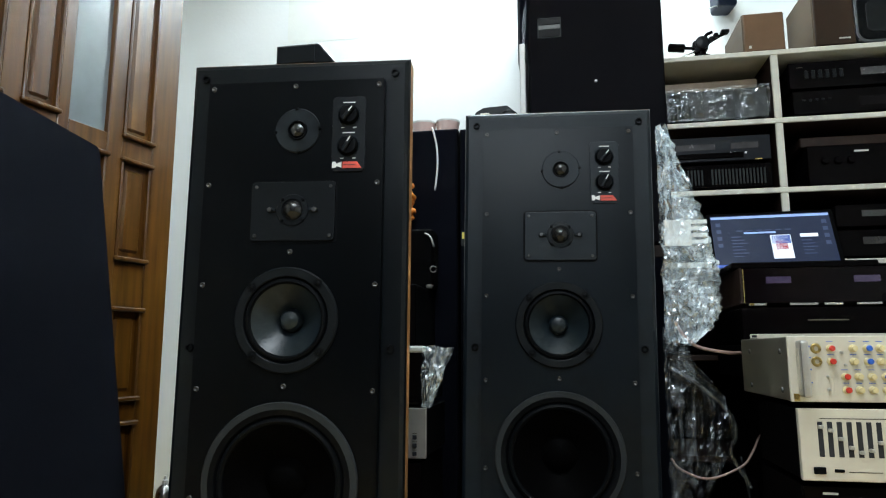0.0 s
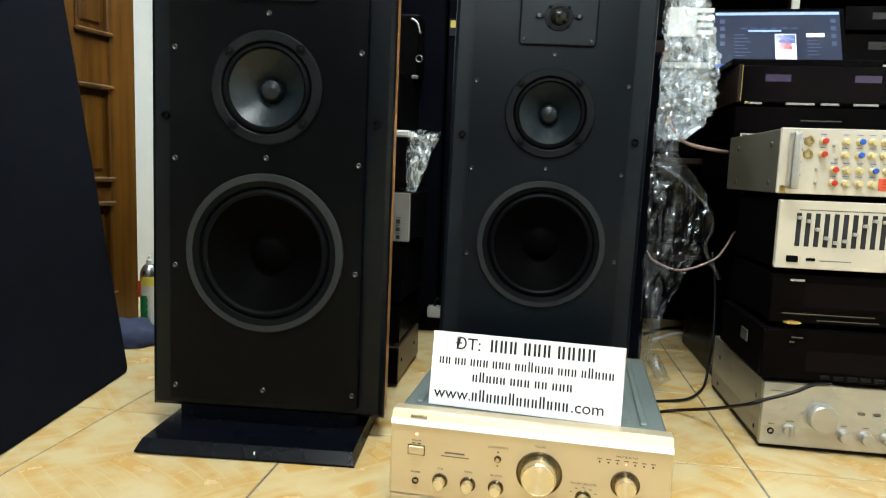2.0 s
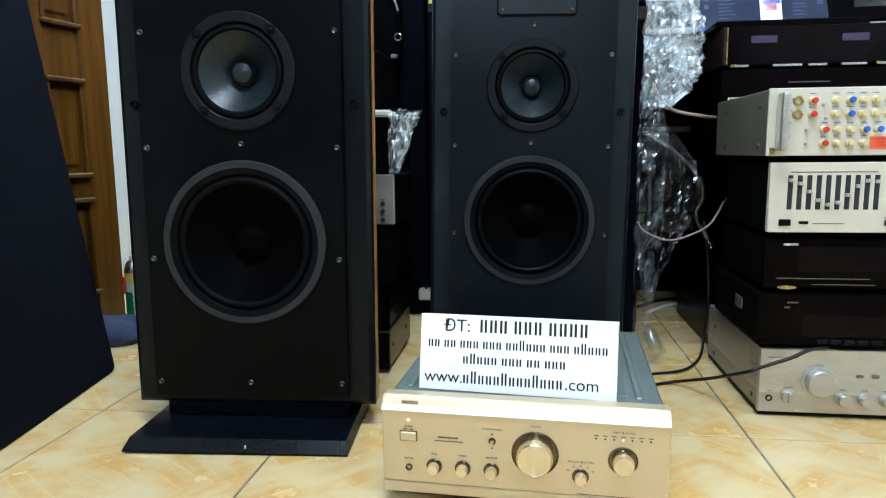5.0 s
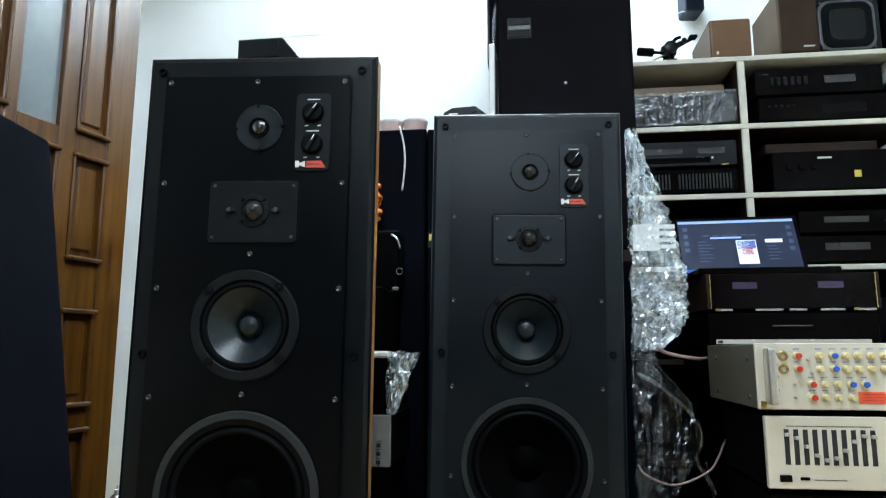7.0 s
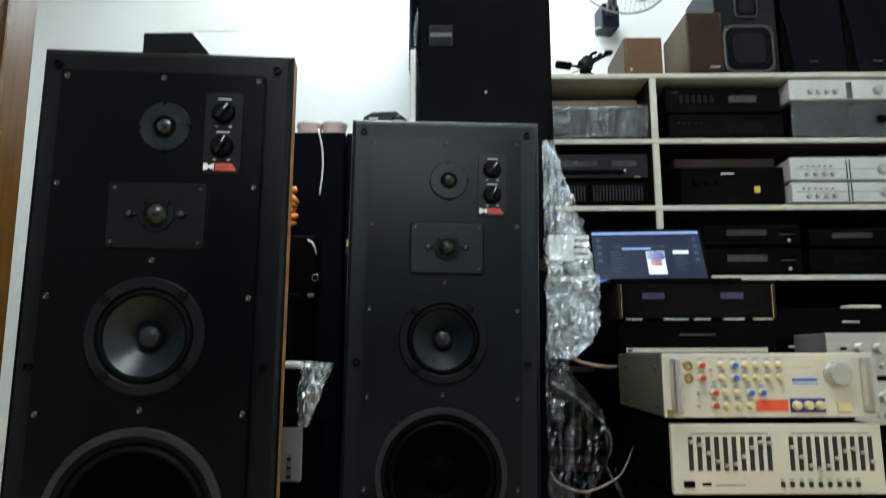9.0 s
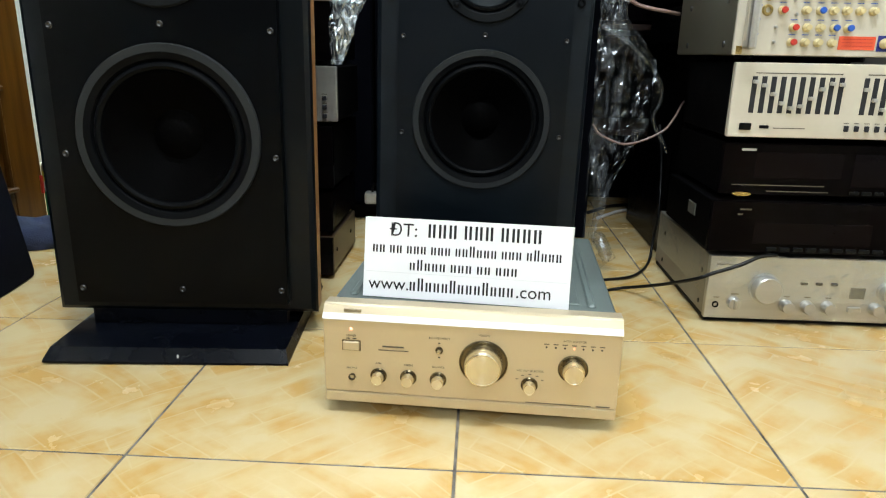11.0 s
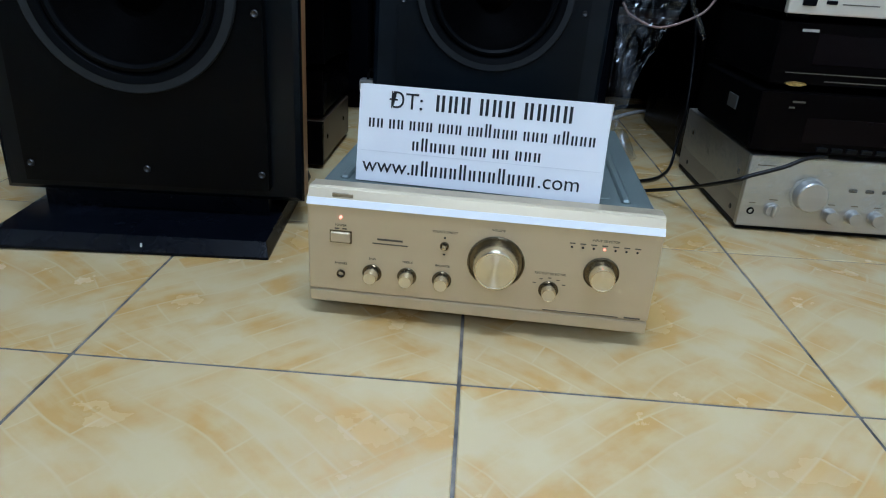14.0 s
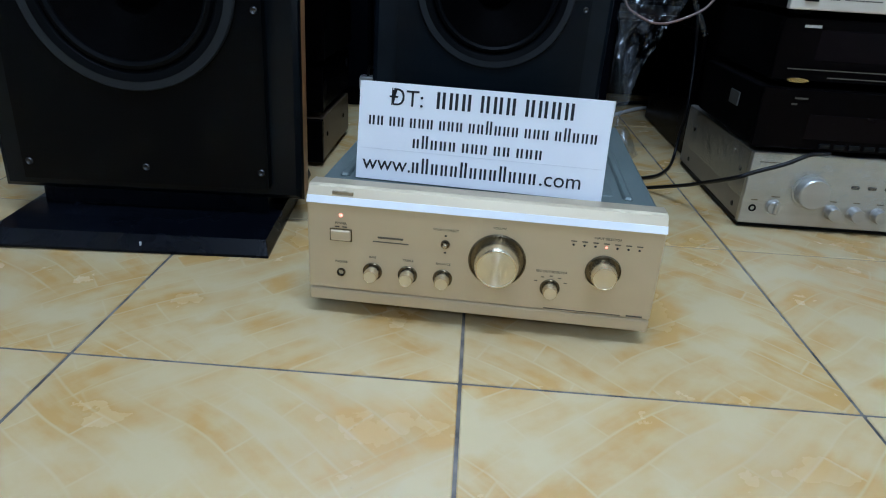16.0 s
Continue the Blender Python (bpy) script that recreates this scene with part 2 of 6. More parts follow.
def tile_material():
    """Cream floor tile with printed ochre slabs crossed by pale veins, different on each tile."""
    m = bpy.data.materials.new("cream_marbled_tile")
    m.use_nodes = True
    nt = m.node_tree
    n, l = nt.nodes, nt.links
    b = n["Principled BSDF"]
    tc, info = n.new("ShaderNodeTexCoord"), n.new("ShaderNodeObjectInfo")
    shift = n.new("ShaderNodeVectorMath")
    shift.operation = "MULTIPLY_ADD"
    comb = n.new("ShaderNodeCombineXYZ")
    for k in range(2):
        l.new(info.outputs["Random"], comb.inputs[k])
    shift.inputs[1].default_value = (37, 53, 0)
    l.new(comb.outputs[0], shift.inputs[0])
    l.new(tc.outputs["Object"], shift.inputs[2])
    wob = n.new("ShaderNodeTexNoise")
    wob.inputs["Scale"].default_value, wob.inputs["Detail"].default_value = 3.2, 1
    l.new(shift.outputs[0], wob.inputs["Vector"])
    warp = n.new("ShaderNodeVectorMath")
    warp.operation = "MULTIPLY_ADD"
    warp.inputs[1].default_value = (0.10, 0.10, 0)
    l.new(wob.outputs["Color"], warp.inputs[0])
    l.new(shift.outputs[0], warp.inputs[2])
    layers = []
    for angle, wide, high in ((36, 0.125, 0.036), (-41, 0.150, 0.044)):
        rot = n.new("ShaderNodeMapping")
        rot.inputs["Rotation"].default_value = (0, 0, radians(angle))
        l.new(warp.outputs[0], rot.inputs["Vector"])
        br = n.new("ShaderNodeTexBrick")
        br.inputs["Color1"].default_value, br.inputs["Color2"].default_value = (0, 0, 0, 1), (1, 1, 1, 1)
        br.inputs["Mortar"].default_value = (0, 0, 0, 1)
        br.inputs["Scale"].default_value = 1.0
        br.inputs["Mortar Size"].default_value = 0.0026
        br.inputs["Mortar Smooth"].default_value = 1.0
        br.inputs["Brick Width"].default_value, br.inputs["Row Height"].default_value = wide, high
        l.new(rot.outputs[0], br.inputs["Vector"])
        streak = n.new("ShaderNodeMapping")
        streak.inputs["Scale"].default_value = (6, 34, 1)
        l.new(rot.outputs[0], streak.inputs["Vector"])
        grain = n.new("ShaderNodeTexNoise")
        grain.inputs["Scale"].default_value, grain.inputs["Detail"].default_value = 1.0, 5
        l.new(streak.outputs[0], grain.inputs["Vector"])
        layers.append((br, grain))
    pick = n.new("ShaderNodeTexNoise")
    pick.inputs["Scale"].default_value, pick.inputs["Detail"].default_value = 3.2, 0
    l.new(shift.outputs[0], pick.inputs["Vector"])
    side = n.new("ShaderNodeMapRange")
    side.inputs[1].default_value, side.inputs[2].default_value = 0.44, 0.56
    l.new(pick.outputs["Fac"], side.inputs[0])
    def choose(x, y):
        m_ = n.new("ShaderNodeMixRGB")
        l.new(side.outputs[0], m_.inputs[0])
        l.new(x, m_.inputs[1])
        l.new(y, m_.inputs[2])
        return m_.outputs[0]
    slab = choose(layers[0][0].outputs["Color"], layers[1][0].outputs["Color"])
    seam = choose(layers[0][0].outputs["Fac"], layers[1][0].outputs["Fac"])
    streaks = choose(layers[0][1].outputs["Fac"], layers[1][1].outputs["Fac"])
    cloud = n.new("ShaderNodeTexNoise")
    cloud.inputs["Scale"].default_value, cloud.inputs["Detail"].default_value = 10.0, 8
    l.new(shift.outputs[0], cloud.inputs["Vector"])
    gain = n.new("ShaderNodeMapRange")
    gain.inputs[1].default_value, gain.inputs[2].default_value = 0.36, 0.62
    l.new(cloud.outputs["Fac"], gain.inputs[0])
    sg = n.new("ShaderNodeMapRange")
    sg.inputs[1].default_value, sg.inputs[2].default_value = 0.30, 0.62
    sg.inputs[3].default_value = 0.24
    l.new(streaks, sg.inputs[0])
    mul = n.new("ShaderNodeMath")
    mul.operation = "MULTIPLY"
    mul2 = n.new("ShaderNodeMath")
    mul2.operation = "MULTIPLY"
    base = n.new("ShaderNodeMath")
    base.operation = "MULTIPLY_ADD"
    base.inputs[1].default_value, base.inputs[2].default_value = 0.48, 0.52
    l.new(slab, base.inputs[0])
    l.new(base.outputs[0], mul.inputs[0])
    l.new(gain.outputs[0], mul.inputs[1])
    l.new(mul.outputs[0], mul2.inputs[0])
    l.new(sg.outputs[0], mul2.inputs[1])
    ramp = n.new("ShaderNodeValToRGB")
    ramp.color_ramp.elements[0].color = (0.60, 0.485, 0.262, 1)
    ramp.color_ramp.elements[1].color = (0.545, 0.345, 0.108, 1)
    ramp.color_ramp.elements[0].position, ramp.color_ramp.elements[1].position = 0.02, 0.62
    l.new(mul2.outputs[0], ramp.inputs[0])
    vein = n.new("ShaderNodeMath")
    vein.operation = "MULTIPLY"
    vein.inputs[1].default_value = 0.30
    fade = n.new("ShaderNodeMath")
    fade.operation = "MULTIPLY"
    l.new(seam, fade.inputs[0])
    l.new(gain.outputs[0], fade.inputs[1])
    l.new(fade.outputs[0], vein.inputs[0])
    mixv = n.new("ShaderNodeMixRGB")
    l.new(vein.outputs[0], mixv.inputs[0])
    l.new(ramp.outputs[0], mixv.inputs[1])
    mixv.inputs[2].default_value = (0.66, 0.560, 0.35, 1)
    # sparse dark specks of dirt
    dirt = n.new("ShaderNodeTexNoise")
    dirt.inputs["Scale"].default_value, dirt.inputs["Detail"].default_value = 60, 2
    l.new(shift.outputs[0], dirt.inputs["Vector"])
    dr = n.new("ShaderNodeMapRange")
    dr.inputs[1].default_value, dr.inputs[2].default_value = 0.75, 0.80
    dr.inputs[4].default_value = 0.5
    l.new(dirt.outputs["Fac"], dr.inputs[0])
    mixd = n.new("ShaderNodeMixRGB")
    l.new(dr.outputs[0], mixd.inputs[0])
    l.new(mixv.outputs[0], mixd.inputs[1])
    mixd.inputs[2].default_value = (0.22, 0.17, 0.10, 1)
    l.new(mixd.outputs[0], b.inputs["Base Color"])
    rr = n.new("ShaderNodeMapRange")
    rr.inputs[3].default_value, rr.inputs[4].default_value = 0.16, 0.34
    l.new(cloud.outputs["Fac"], rr.inputs[0])
    l.new(rr.outputs[0], b.inputs["Roughness"])
    bn = n.new("ShaderNodeBump")
    bn.inputs["Strength"].default_value, bn.inputs["Distance"].default_value = 0.06, 0.002
    l.new(wob.outputs["Fac"], bn.inputs["Height"])
    l.new(bn.outputs[0], b.inputs["Normal"])
    return m


def film_material(name, low, high, gloss, scale, stretch):
    """Clear plastic film: see-through, a little milky in the folds, with sharp glints."""
    m = bpy.data.materials.new(name)
    m.use_nodes = True
    nt = m.node_tree
    n, l = nt.nodes, nt.links
    out = n["Material Output"]
    n.remove(n["Principled BSDF"])
    tc, mp = n.new("ShaderNodeTexCoord"), n.new("ShaderNodeMapping")
    mp.inputs["Scale"].default_value = stretch
    l.new(tc.outputs["Object"], mp.inputs["Vector"])
    folds = n.new("ShaderNodeTexNoise")
    folds.inputs["Scale"].default_value, folds.inputs["Detail"].default_value = scale, 4
    folds.inputs["Distortion"].default_value = 1.2
    l.new(mp.outputs[0], folds.inputs["Vector"])
    milk = n.new("ShaderNodeMapRange")
    milk.inputs[1].default_value, milk.inputs[2].default_value = 0.47, 0.64
    milk.inputs[3].default_value, milk.inputs[4].default_value = low, high
    l.new(folds.outputs["Fac"], milk.inputs[0])
    crinkle = n.new("ShaderNodeTexNoise")
    crinkle.inputs["Scale"].default_value, crinkle.inputs["Detail"].default_value = scale * 2.5, 2
    l.new(mp.outputs[0], crinkle.inputs["Vector"])
    bn = n.new("ShaderNodeBump")
    bn.inputs["Strength"].default_value, bn.inputs["Distance"].default_value = 0.22, 0.003
    l.new(crinkle.outputs["Fac"], bn.inputs["Height"])
    clear, pale, shine = n.new("ShaderNodeBsdfTransparent"), n.new("ShaderNodeBsdfDiffuse"), n.new("ShaderNodeBsdfGlossy")
    clear.inputs[0].default_value = (0.84, 0.85, 0.86, 1)
    pale.inputs[0].default_value = (0.80, 0.86, 0.90, 1)
    shine.inputs[0].default_value = (gloss * 0.94, gloss, gloss * 1.04, 1)
    shine.inputs["Roughness"].default_value = 0.20
    l.new(bn.outputs[0], shine.inputs["Normal"])
    mix, add = n.new("ShaderNodeMixShader"), n.new("ShaderNodeAddShader")
    l.new(milk.outputs[0], mix.inputs[0])
    l.new(clear.outputs[0], mix.inputs[1])
    l.new(pale.outputs[0], mix.inputs[2])
    l.new(mix.outputs[0], add.inputs[0])
    l.new(shine.outputs[0], add.inputs[1])
    l.new(add.outputs[0], out.inputs["Surface"])
    return m


M["tile"] = tile_material()
M["film"] = film_material("clear_plastic_film", 0.0, 0.03, 0.08, 24, (1, 1, 1))
M["film_bunch"] = film_material("bunched_plastic_film", 0.03, 0.36, 0.24, 16, (1.6, 1.6, 0.7))
M["film_tight"] = film_material("tight_plastic_film", 0.0, 0.05, 0.15, 40, (1, 1, 1))
M["film_thin"] = film_material("thin_plastic_film", 0.0, 0.09, 0.05, 14, (2.4, 2.4, 0.5))


# ---- shape helpers ----
def add_box(bm, x0, x1, y0, y1, z0, z1, bevel=0.0, segments=1):
    """Adds a box, its edges rounded by bevel, to a bmesh."""
    res = bmesh.ops.create_cube(bm, size=1.0)
    vs = res["verts"]
    for v in vs:
        v.co = Vector((x0 + (v.co.x + 0.5) * (x1 - x0), y0 + (v.co.y + 0.5) * (y1 - y0), z0 + (v.co.z + 0.5) * (z1 - z0)))
    if bevel:
        es = list({e for v in vs for e in v.link_edges})
        bmesh.ops.bevel(bm, geom=es, offset=min(bevel, 0.45 * min(x1 - x0, y1 - y0, z1 - z0)), segments=segments, affect="EDGES", profile=0.6)
    return bm


def box(x0, x1, y0, y1, z0, z1, bevel=0.0, segments=1):
    return add_box(bmesh.new(), x0, x1, y0, y1, z0, z1, bevel, segments)


def add_lathe(bm, profile, centre=(0, 0, 0), axis="-y", segments=32):
    """Turns a profile of (radius, height) round an axis through centre."""
    rings = []
    for r, h in profile:
        ring = []
        for k in range(segments if r > 1e-6 else 1):
            a = 2 * math.pi * k / segments
            u, v = r * math.cos(a), r * math.sin(a)
            p = {"-y": (u, -h, v), "z": (u, v, h), "x": (h, u, v), "-x": (-h, u, v)}[axis]
            ring.append(bm.verts.new(Vector(centre) + Vector(p)))
        rings.append(ring)
    for a, b in zip(rings, rings[1:]):
        for k in range(segments):
            p, q = a[k % len(a)], a[(k + 1) % len(a)]
            s, t = b[k % len(b)], b[(k + 1) % len(b)]
            face = [v for i, v in enumerate((p, q, t, s)) if v not in (p, q, t, s)[:i]]
            if len(face) > 2:
                f = bm.faces.new(face)
                f.smooth = True
                f.normal_update()
    for ring in rings[1:-1]:
        for v in ring:
            for e in v.link_edges:
                if len(e.link_faces) == 2 and e.calc_face_angle(0.0) > 0.5:
                    e.smooth = False
    return bm


def lathe(profile, centre=(0, 0, 0), axis="-y", segments=32):
    return add_lathe(bmesh.new(), profile, centre, axis, segments)


def add_tube(bm, points, radius, sides=8, smooth=6):
    """A round cable or bar along a smooth line through the points."""
    pts = [Vector(p) for p in points]
    if smooth > 1 and len(pts) > 2:
        ext = [2 * pts[0] - pts[1]] + pts + [2 * pts[-1] - pts[-2]]
        line = []
        for i in range(1, len(ext) - 2):
            a, b, c, d = ext[i - 1:i + 3]
            for k in range(smooth):
                t = k / smooth
                line.append(0.5 * (2 * b + (c - a) * t + (2 * a - 5 * b + 4 * c - d) * t * t + (3 * b - a - 3 * c + d) * t ** 3))
        pts = line + [pts[-1]]
    rings = []
    side = None
    for i, p in enumerate(pts):
        way = (pts[min(i + 1, len(pts) - 1)] - pts[max(i - 1, 0)]).normalized()
        side = way.orthogonal().normalized() if side is None else (side - way * side.dot(way)).normalized()
        up = way.cross(side)
        rings.append([bm.verts.new(p + radius * (math.cos(2 * math.pi * k / sides) * side + math.sin(2 * math.pi * k / sides) * up)) for k in range(sides)])
    for a, b in zip(rings, rings[1:]):
        for k in range(sides):
            bm.faces.new((a[k], a[(k + 1) % sides], b[(k + 1) % sides], b[k])).smooth = True
    bm.faces.new(list(reversed(rings[0])))
    bm.faces.new(rings[-1])
    return bm


def tube(points, radius, sides=8, smooth=6):
    return add_tube(bmesh.new(), points, radius, sides, smooth)


def prism(outline, y0, y1, axis="y", bevel=0.0):
    """A flat outline drawn out along an axis. axis y: outline in x, z; x: in y, z; z: in x, y."""
    bm = bmesh.new()
    place = {"y": lambda a, b, h: (a, h, b), "x": lambda a, b, h: (h, a, b), "z": lambda a, b, h: (a, b, h)}[axis]
    low = [bm.verts.new(place(a, b, y0)) for a, b in outline]
    high = [bm.verts.new(place(a, b, y1)) for a, b in outline]
    bm.faces.new(low)
    bm.faces.new(list(reversed(high)))
    k = len(outline)
    for i in range(k):
        bm.faces.new((low[i], high[i], high[(i + 1) % k], low[(i + 1) % k]))
    bmesh.ops.recalc_face_normals(bm, faces=bm.faces)
    if bevel:
        bmesh.ops.bevel(bm, geom=list(bm.edges), offset=bevel, segments=2, affect="EDGES", profile=0.6)
    return bm


def rounded(x0, x1, z0, z1, r, steps=5):
    """The outline of a rectangle with round corners."""
    out = []
    for cx, cz, start in ((x1 - r, z1 - r, 0), (x0 + r, z1 - r, 90), (x0 + r, z0 + r, 180), (x1 - r, z0 + r, 270)):
        for k in range(steps + 1):
            a = radians(start + 90 * k / steps)
            out.append((cx + r * math.cos(a), cz + r * math.sin(a)))
    return out


def to_mesh(name, bm, mat):
    me = bpy.data.meshes.new(name)
    bm.to_mesh(me)
    bm.free()
    me.materials.append(mat)
    return me


def part(name, bm, mat, parent, label=""):
    """Links a bmesh as one mesh object under a thing or a part."""
    ob = new(name, to_mesh(name, bm, mat))
    ob.parent = parent
    return tagged(ob, label) if label else ob


def again(ob, dx, dy, dz, parent=None):
    """The same piece once more, moved."""
    c = ob.copy()
    scene.collection.objects.link(c)
    c.parent = parent or ob.parent
    c.location = ob.location + Vector((dx, dy, dz))
    return c


def thing(name, place, label, category, group="", turn=0.0, kind=""):
    ob = new(name)
    ob.empty_display_size = 0.05
    ob.matrix_world = pose(*place, 0, 0, turn)
    return tagged(ob, label, category, group, kind)


def solid(name, bm, mat, label, category, place=(0, 0, 0), turn=(0, 0, 0), group="", kind=""):
    """A thing of one mesh."""
    ob = new(name, to_mesh(name, bm, mat))
    ob.matrix_world = pose(*place, *turn)
    return tagged(ob, label, category, group, kind)


def text(name, body, size, mat, parent, place, turn=(90, 0, 0), align="LEFT", depth=0.0003):
    curve = bpy.data.curves.new(name, "FONT")
    curve.body, curve.size, curve.align_x, curve.extrude, curve.resolution_u = body, size, align, depth, 3
    tmp = bpy.data.objects.new("tmp", curve)
    me = bpy.data.meshes.new_from_object(tmp)
    bpy.data.objects.remove(tmp)
    me.materials.append(mat)
    ob = new(name, me)
    ob.parent = parent
    ob.matrix_basis = pose(*place, *turn)
    return ob


# ---- the room ----
X0, X1, Y0, Y1, ZC = -1.55, 2.22, -2.2, 3.42, 3.3
TILE, TX, TY = 0.45, 0.371, 1.539
floor = solid("floor", box(X0 - 0.1, X1 + 0.1, Y0 - 0.1, Y1 + 0.1, -0.12, -0.0016), M["grout"], "cream and ochre marbled ceramic tile floor with dirty joints", "floor", kind="structure")
solid("wall_north", box(X0 - 0.12, X1 + 0.12, Y1, Y1 + 0.12, 0, ZC), M["wall"], "plain white plastered back wall, brightly lit", "wall", kind="structure")
solid("wall_east", box(X1, X1 + 0.12, Y0, Y1, 0, ZC), M["wall"], "white plastered side wall", "wall", kind="structure")
solid("wall_west", box(X0 - 0.12, X0, Y0, Y1, 0, ZC), M["wall"], "white plastered side wall behind the door", "wall", kind="structure")
# never in view; its dark colour is added to cut fill light
solid("wall_south", box(X0 - 0.12, X1 + 0.12, Y0 - 0.12, Y0, 0, ZC), material("unseen_wall_dark", (0.05, 0.05, 0.055), 0.6, scale=3, bump=0.1), "unseen end wall, made dark to hold back bounced light", "wall", kind="structure")
solid("ceiling", box(X0 - 0.12, X1 + 0.12, Y0 - 0.12, Y1 + 0.12, ZC, ZC + 0.12), M["ceiling"], "white painted ceiling", "ceiling", kind="structure")
# faded square of older paint on the back wall
solid("paint_patch", prism(rounded(-0.84, -0.47, 2.08, 2.52, 0.03), Y1 - 0.0008, Y1 + 0.01),
      material("cream_old_paint", (0.785, 0.79, 0.735), 0.8, scale=4, bump=0.1), "faded cream square of old paint on the wall", "paint", kind="structure")


def panelled_door():
    """A leaf of varnished wood with raised panels and a strip of blotched glass, standing open."""
    door = thing("door_1", (-0.992, 2.741, 0.0), "open varnished brown wooden panel door with glass strip", "door", turn=258.0, kind="structure")
    # local x runs along the leaf from its free edge, local y is the thickness (room side at +y after the turn)
    w, h, t = 0.98, 2.62, 0.045
    stiles = [(0.0, 0.103), (0.226, 0.284), (0.424, 0.464), (0.576, 0.640), (0.80, 0.98)]
    for a, b in stiles:
        part("stile", box(a, b, 0, t, 0.01, h, 0.003), M["wood_door"], door)
    bays = [(0.103, 0.226), (0.284, 0.424), (0.464, 0.576), (0.640, 0.80)]
    rails = [(0.01, 0.12), (0.425, 0.487), (0.785, 0.932), (1.272, 1.338), (2.46, h)]
    for i, (a, b) in enumerate(bays):
        for j, (c, d) in enumerate(rails):
            part("rail", box(a, b, 0.002, t - 0.002, c, d, 0.002), M["wood_door"], door)
        for j in range(4):
            c, d = rails[j][1], rails[j + 1][0]
            if i == 1 and j == 3:
                part("glass_pane", box(a, b, 0.018, 0.026, c, d), M["door_glass"], door, "pale glass strip with a dark blotch")
                continue
            bm = bmesh.new()
            # sunk field, sloping up to a raised middle
            add_box(bm, a, b, 0.012, t - 0.012, c, d)
            g = 0.022
            add_box(bm, a + g, b - g, 0.004, t - 0.004, c + g + 0.01, d - g - 0.01, 0.009)
            part("panel", bm, M["wood_door"], door)
            bm = bmesh.new()
            for z0, z1 in ((c, c + 0.014), (d - 0.014, d)):
                add_box(bm, a - 0.006, b + 0.006, -0.016, t + 0.016, z0, z1, 0.004)
            for x0, x1 in ((a, a + 0.010), (b - 0.010, b)):
                add_box(bm, x0, x1, -0.006, t + 0.006, c, d, 0.004)
            part("moulding", bm, M["wood_door"], door)
    return door


panelled_door()


# ---- the pair of large speakers ----
def large_speaker():
    s = thing("floorstanding_speaker", (-0.147, 1.915, 0), "tall black four-way floor speaker with walnut sides", "speaker", group="pair of floor speakers")
    HW, ZB, ZT = 0.244, 0.046, 1.274
    D = 0.022
    # wood rim, then a body that narrows to the back
    rim_bm = bmesh.new()
    rv = [[rim_bm.verts.new((x, y, z)) for x, z in ((-HW + k, ZB + k), (HW - k, ZB + k), (HW - k, ZT - k), (-HW + k, ZT - k))] for k, y in ((0.018, D + 0.012), (0.0, D + 0.012), (0.0, 0.082), (0.018, 0.082), (0.018, D + 0.012))]
    for a, b in zip(rv, rv[1:]):
        for k in range(4):
            rim_bm.faces.new((a[k], a[(k + 1) % 4], b[(k + 1) % 4], b[k]))
    bmesh.ops.remove_doubles(rim_bm, verts=rim_bm.verts, dist=1e-5)
    bmesh.ops.recalc_face_normals(rim_bm, faces=rim_bm.faces)
    part("side_rim", rim_bm, M["wood_side"], s, "walnut veneer rim")
    body = bmesh.new()
    loops = [[(-HW + 0.004, 0.081, ZB + 0.004), (HW - 0.004, 0.081, ZB + 0.004), (HW - 0.004, 0.081, ZT - 0.004), (-HW + 0.004, 0.081, ZT - 0.004)],
             [(-0.165, 0.37, ZB + 0.02), (0.165, 0.37, ZB + 0.02), (0.165, 0.37, ZT - 0.10), (-0.165, 0.37, ZT - 0.10)]]
    vs = [[body.verts.new(p) for p in lp] for lp in loops]
    for k in range(4):
        body.faces.new((vs[0][k], vs[0][(k + 1) % 4], vs[1][(k + 1) % 4], vs[1][k]))
    body.faces.new(vs[1])
    bmesh.ops.recalc_face_normals(body, faces=body.faces)
    part("cabinet", body, M["black_matt"], s)
    # proud baffle with holes for the two cones
    bf = bmesh.new()
    edges = []
    rim = [bf.verts.new((x, 0, z)) for x, z in ((-0.194, 0.072), (0.194, 0.072), (0.194, 1.218), (-0.194, 1.218))]
    edges += [bf.edges.new((rim[k], rim[(k + 1) % 4])) for k in range(4)]
    for r, zc in ((0.147, 0.381), (0.095, 0.704)):
        ring = [bf.verts.new((r * math.cos(2 * math.pi * k / 48), 0, zc + r * math.sin(2 * math.pi * k / 48))) for k in range(48)]
        edges += [bf.edges.new((ring[k], ring[(k + 1) % 48])) for k in range(48)]
    bmesh.ops.triangle_fill(bf, edges=edges, use_beauty=True)
    back = [bf.verts.new((v.co.x, D + 0.004, v.co.z)) for v in rim]
    for k in range(4):
        bf.faces.new((rim[k], rim[(k + 1) % 4], back[(k + 1) % 4], back[k]))
    bmesh.ops.recalc_face_normals(bf, faces=bf.faces)
    part("baffle", bf, M["baffle"], s)
    # frame set back round the baffle, its outer edge rounded off
    frame_bm = bmesh.new()
    def loop(hw, z0, z1, y):
        return [(-hw, y, z0), (hw, y, z0), (hw, y, z1), (-hw, y, z1)]
    loops = [loop(0.180, 0.09, 1.20, D + 0.002), loop(HW - 0.010, ZB + 0.010, ZT - 0.014, D), loop(HW - 0.002, ZB + 0.003, ZT - 0.004, D + 0.006), loop(HW + 0.001, ZB - 0.001, ZT + 0.001, D + 0.014), loop(HW + 0.001, ZB - 0.001, ZT + 0.001, D + 0.016)]
    vs = [[frame_bm.verts.new(p) for p in lp] for lp in loops]
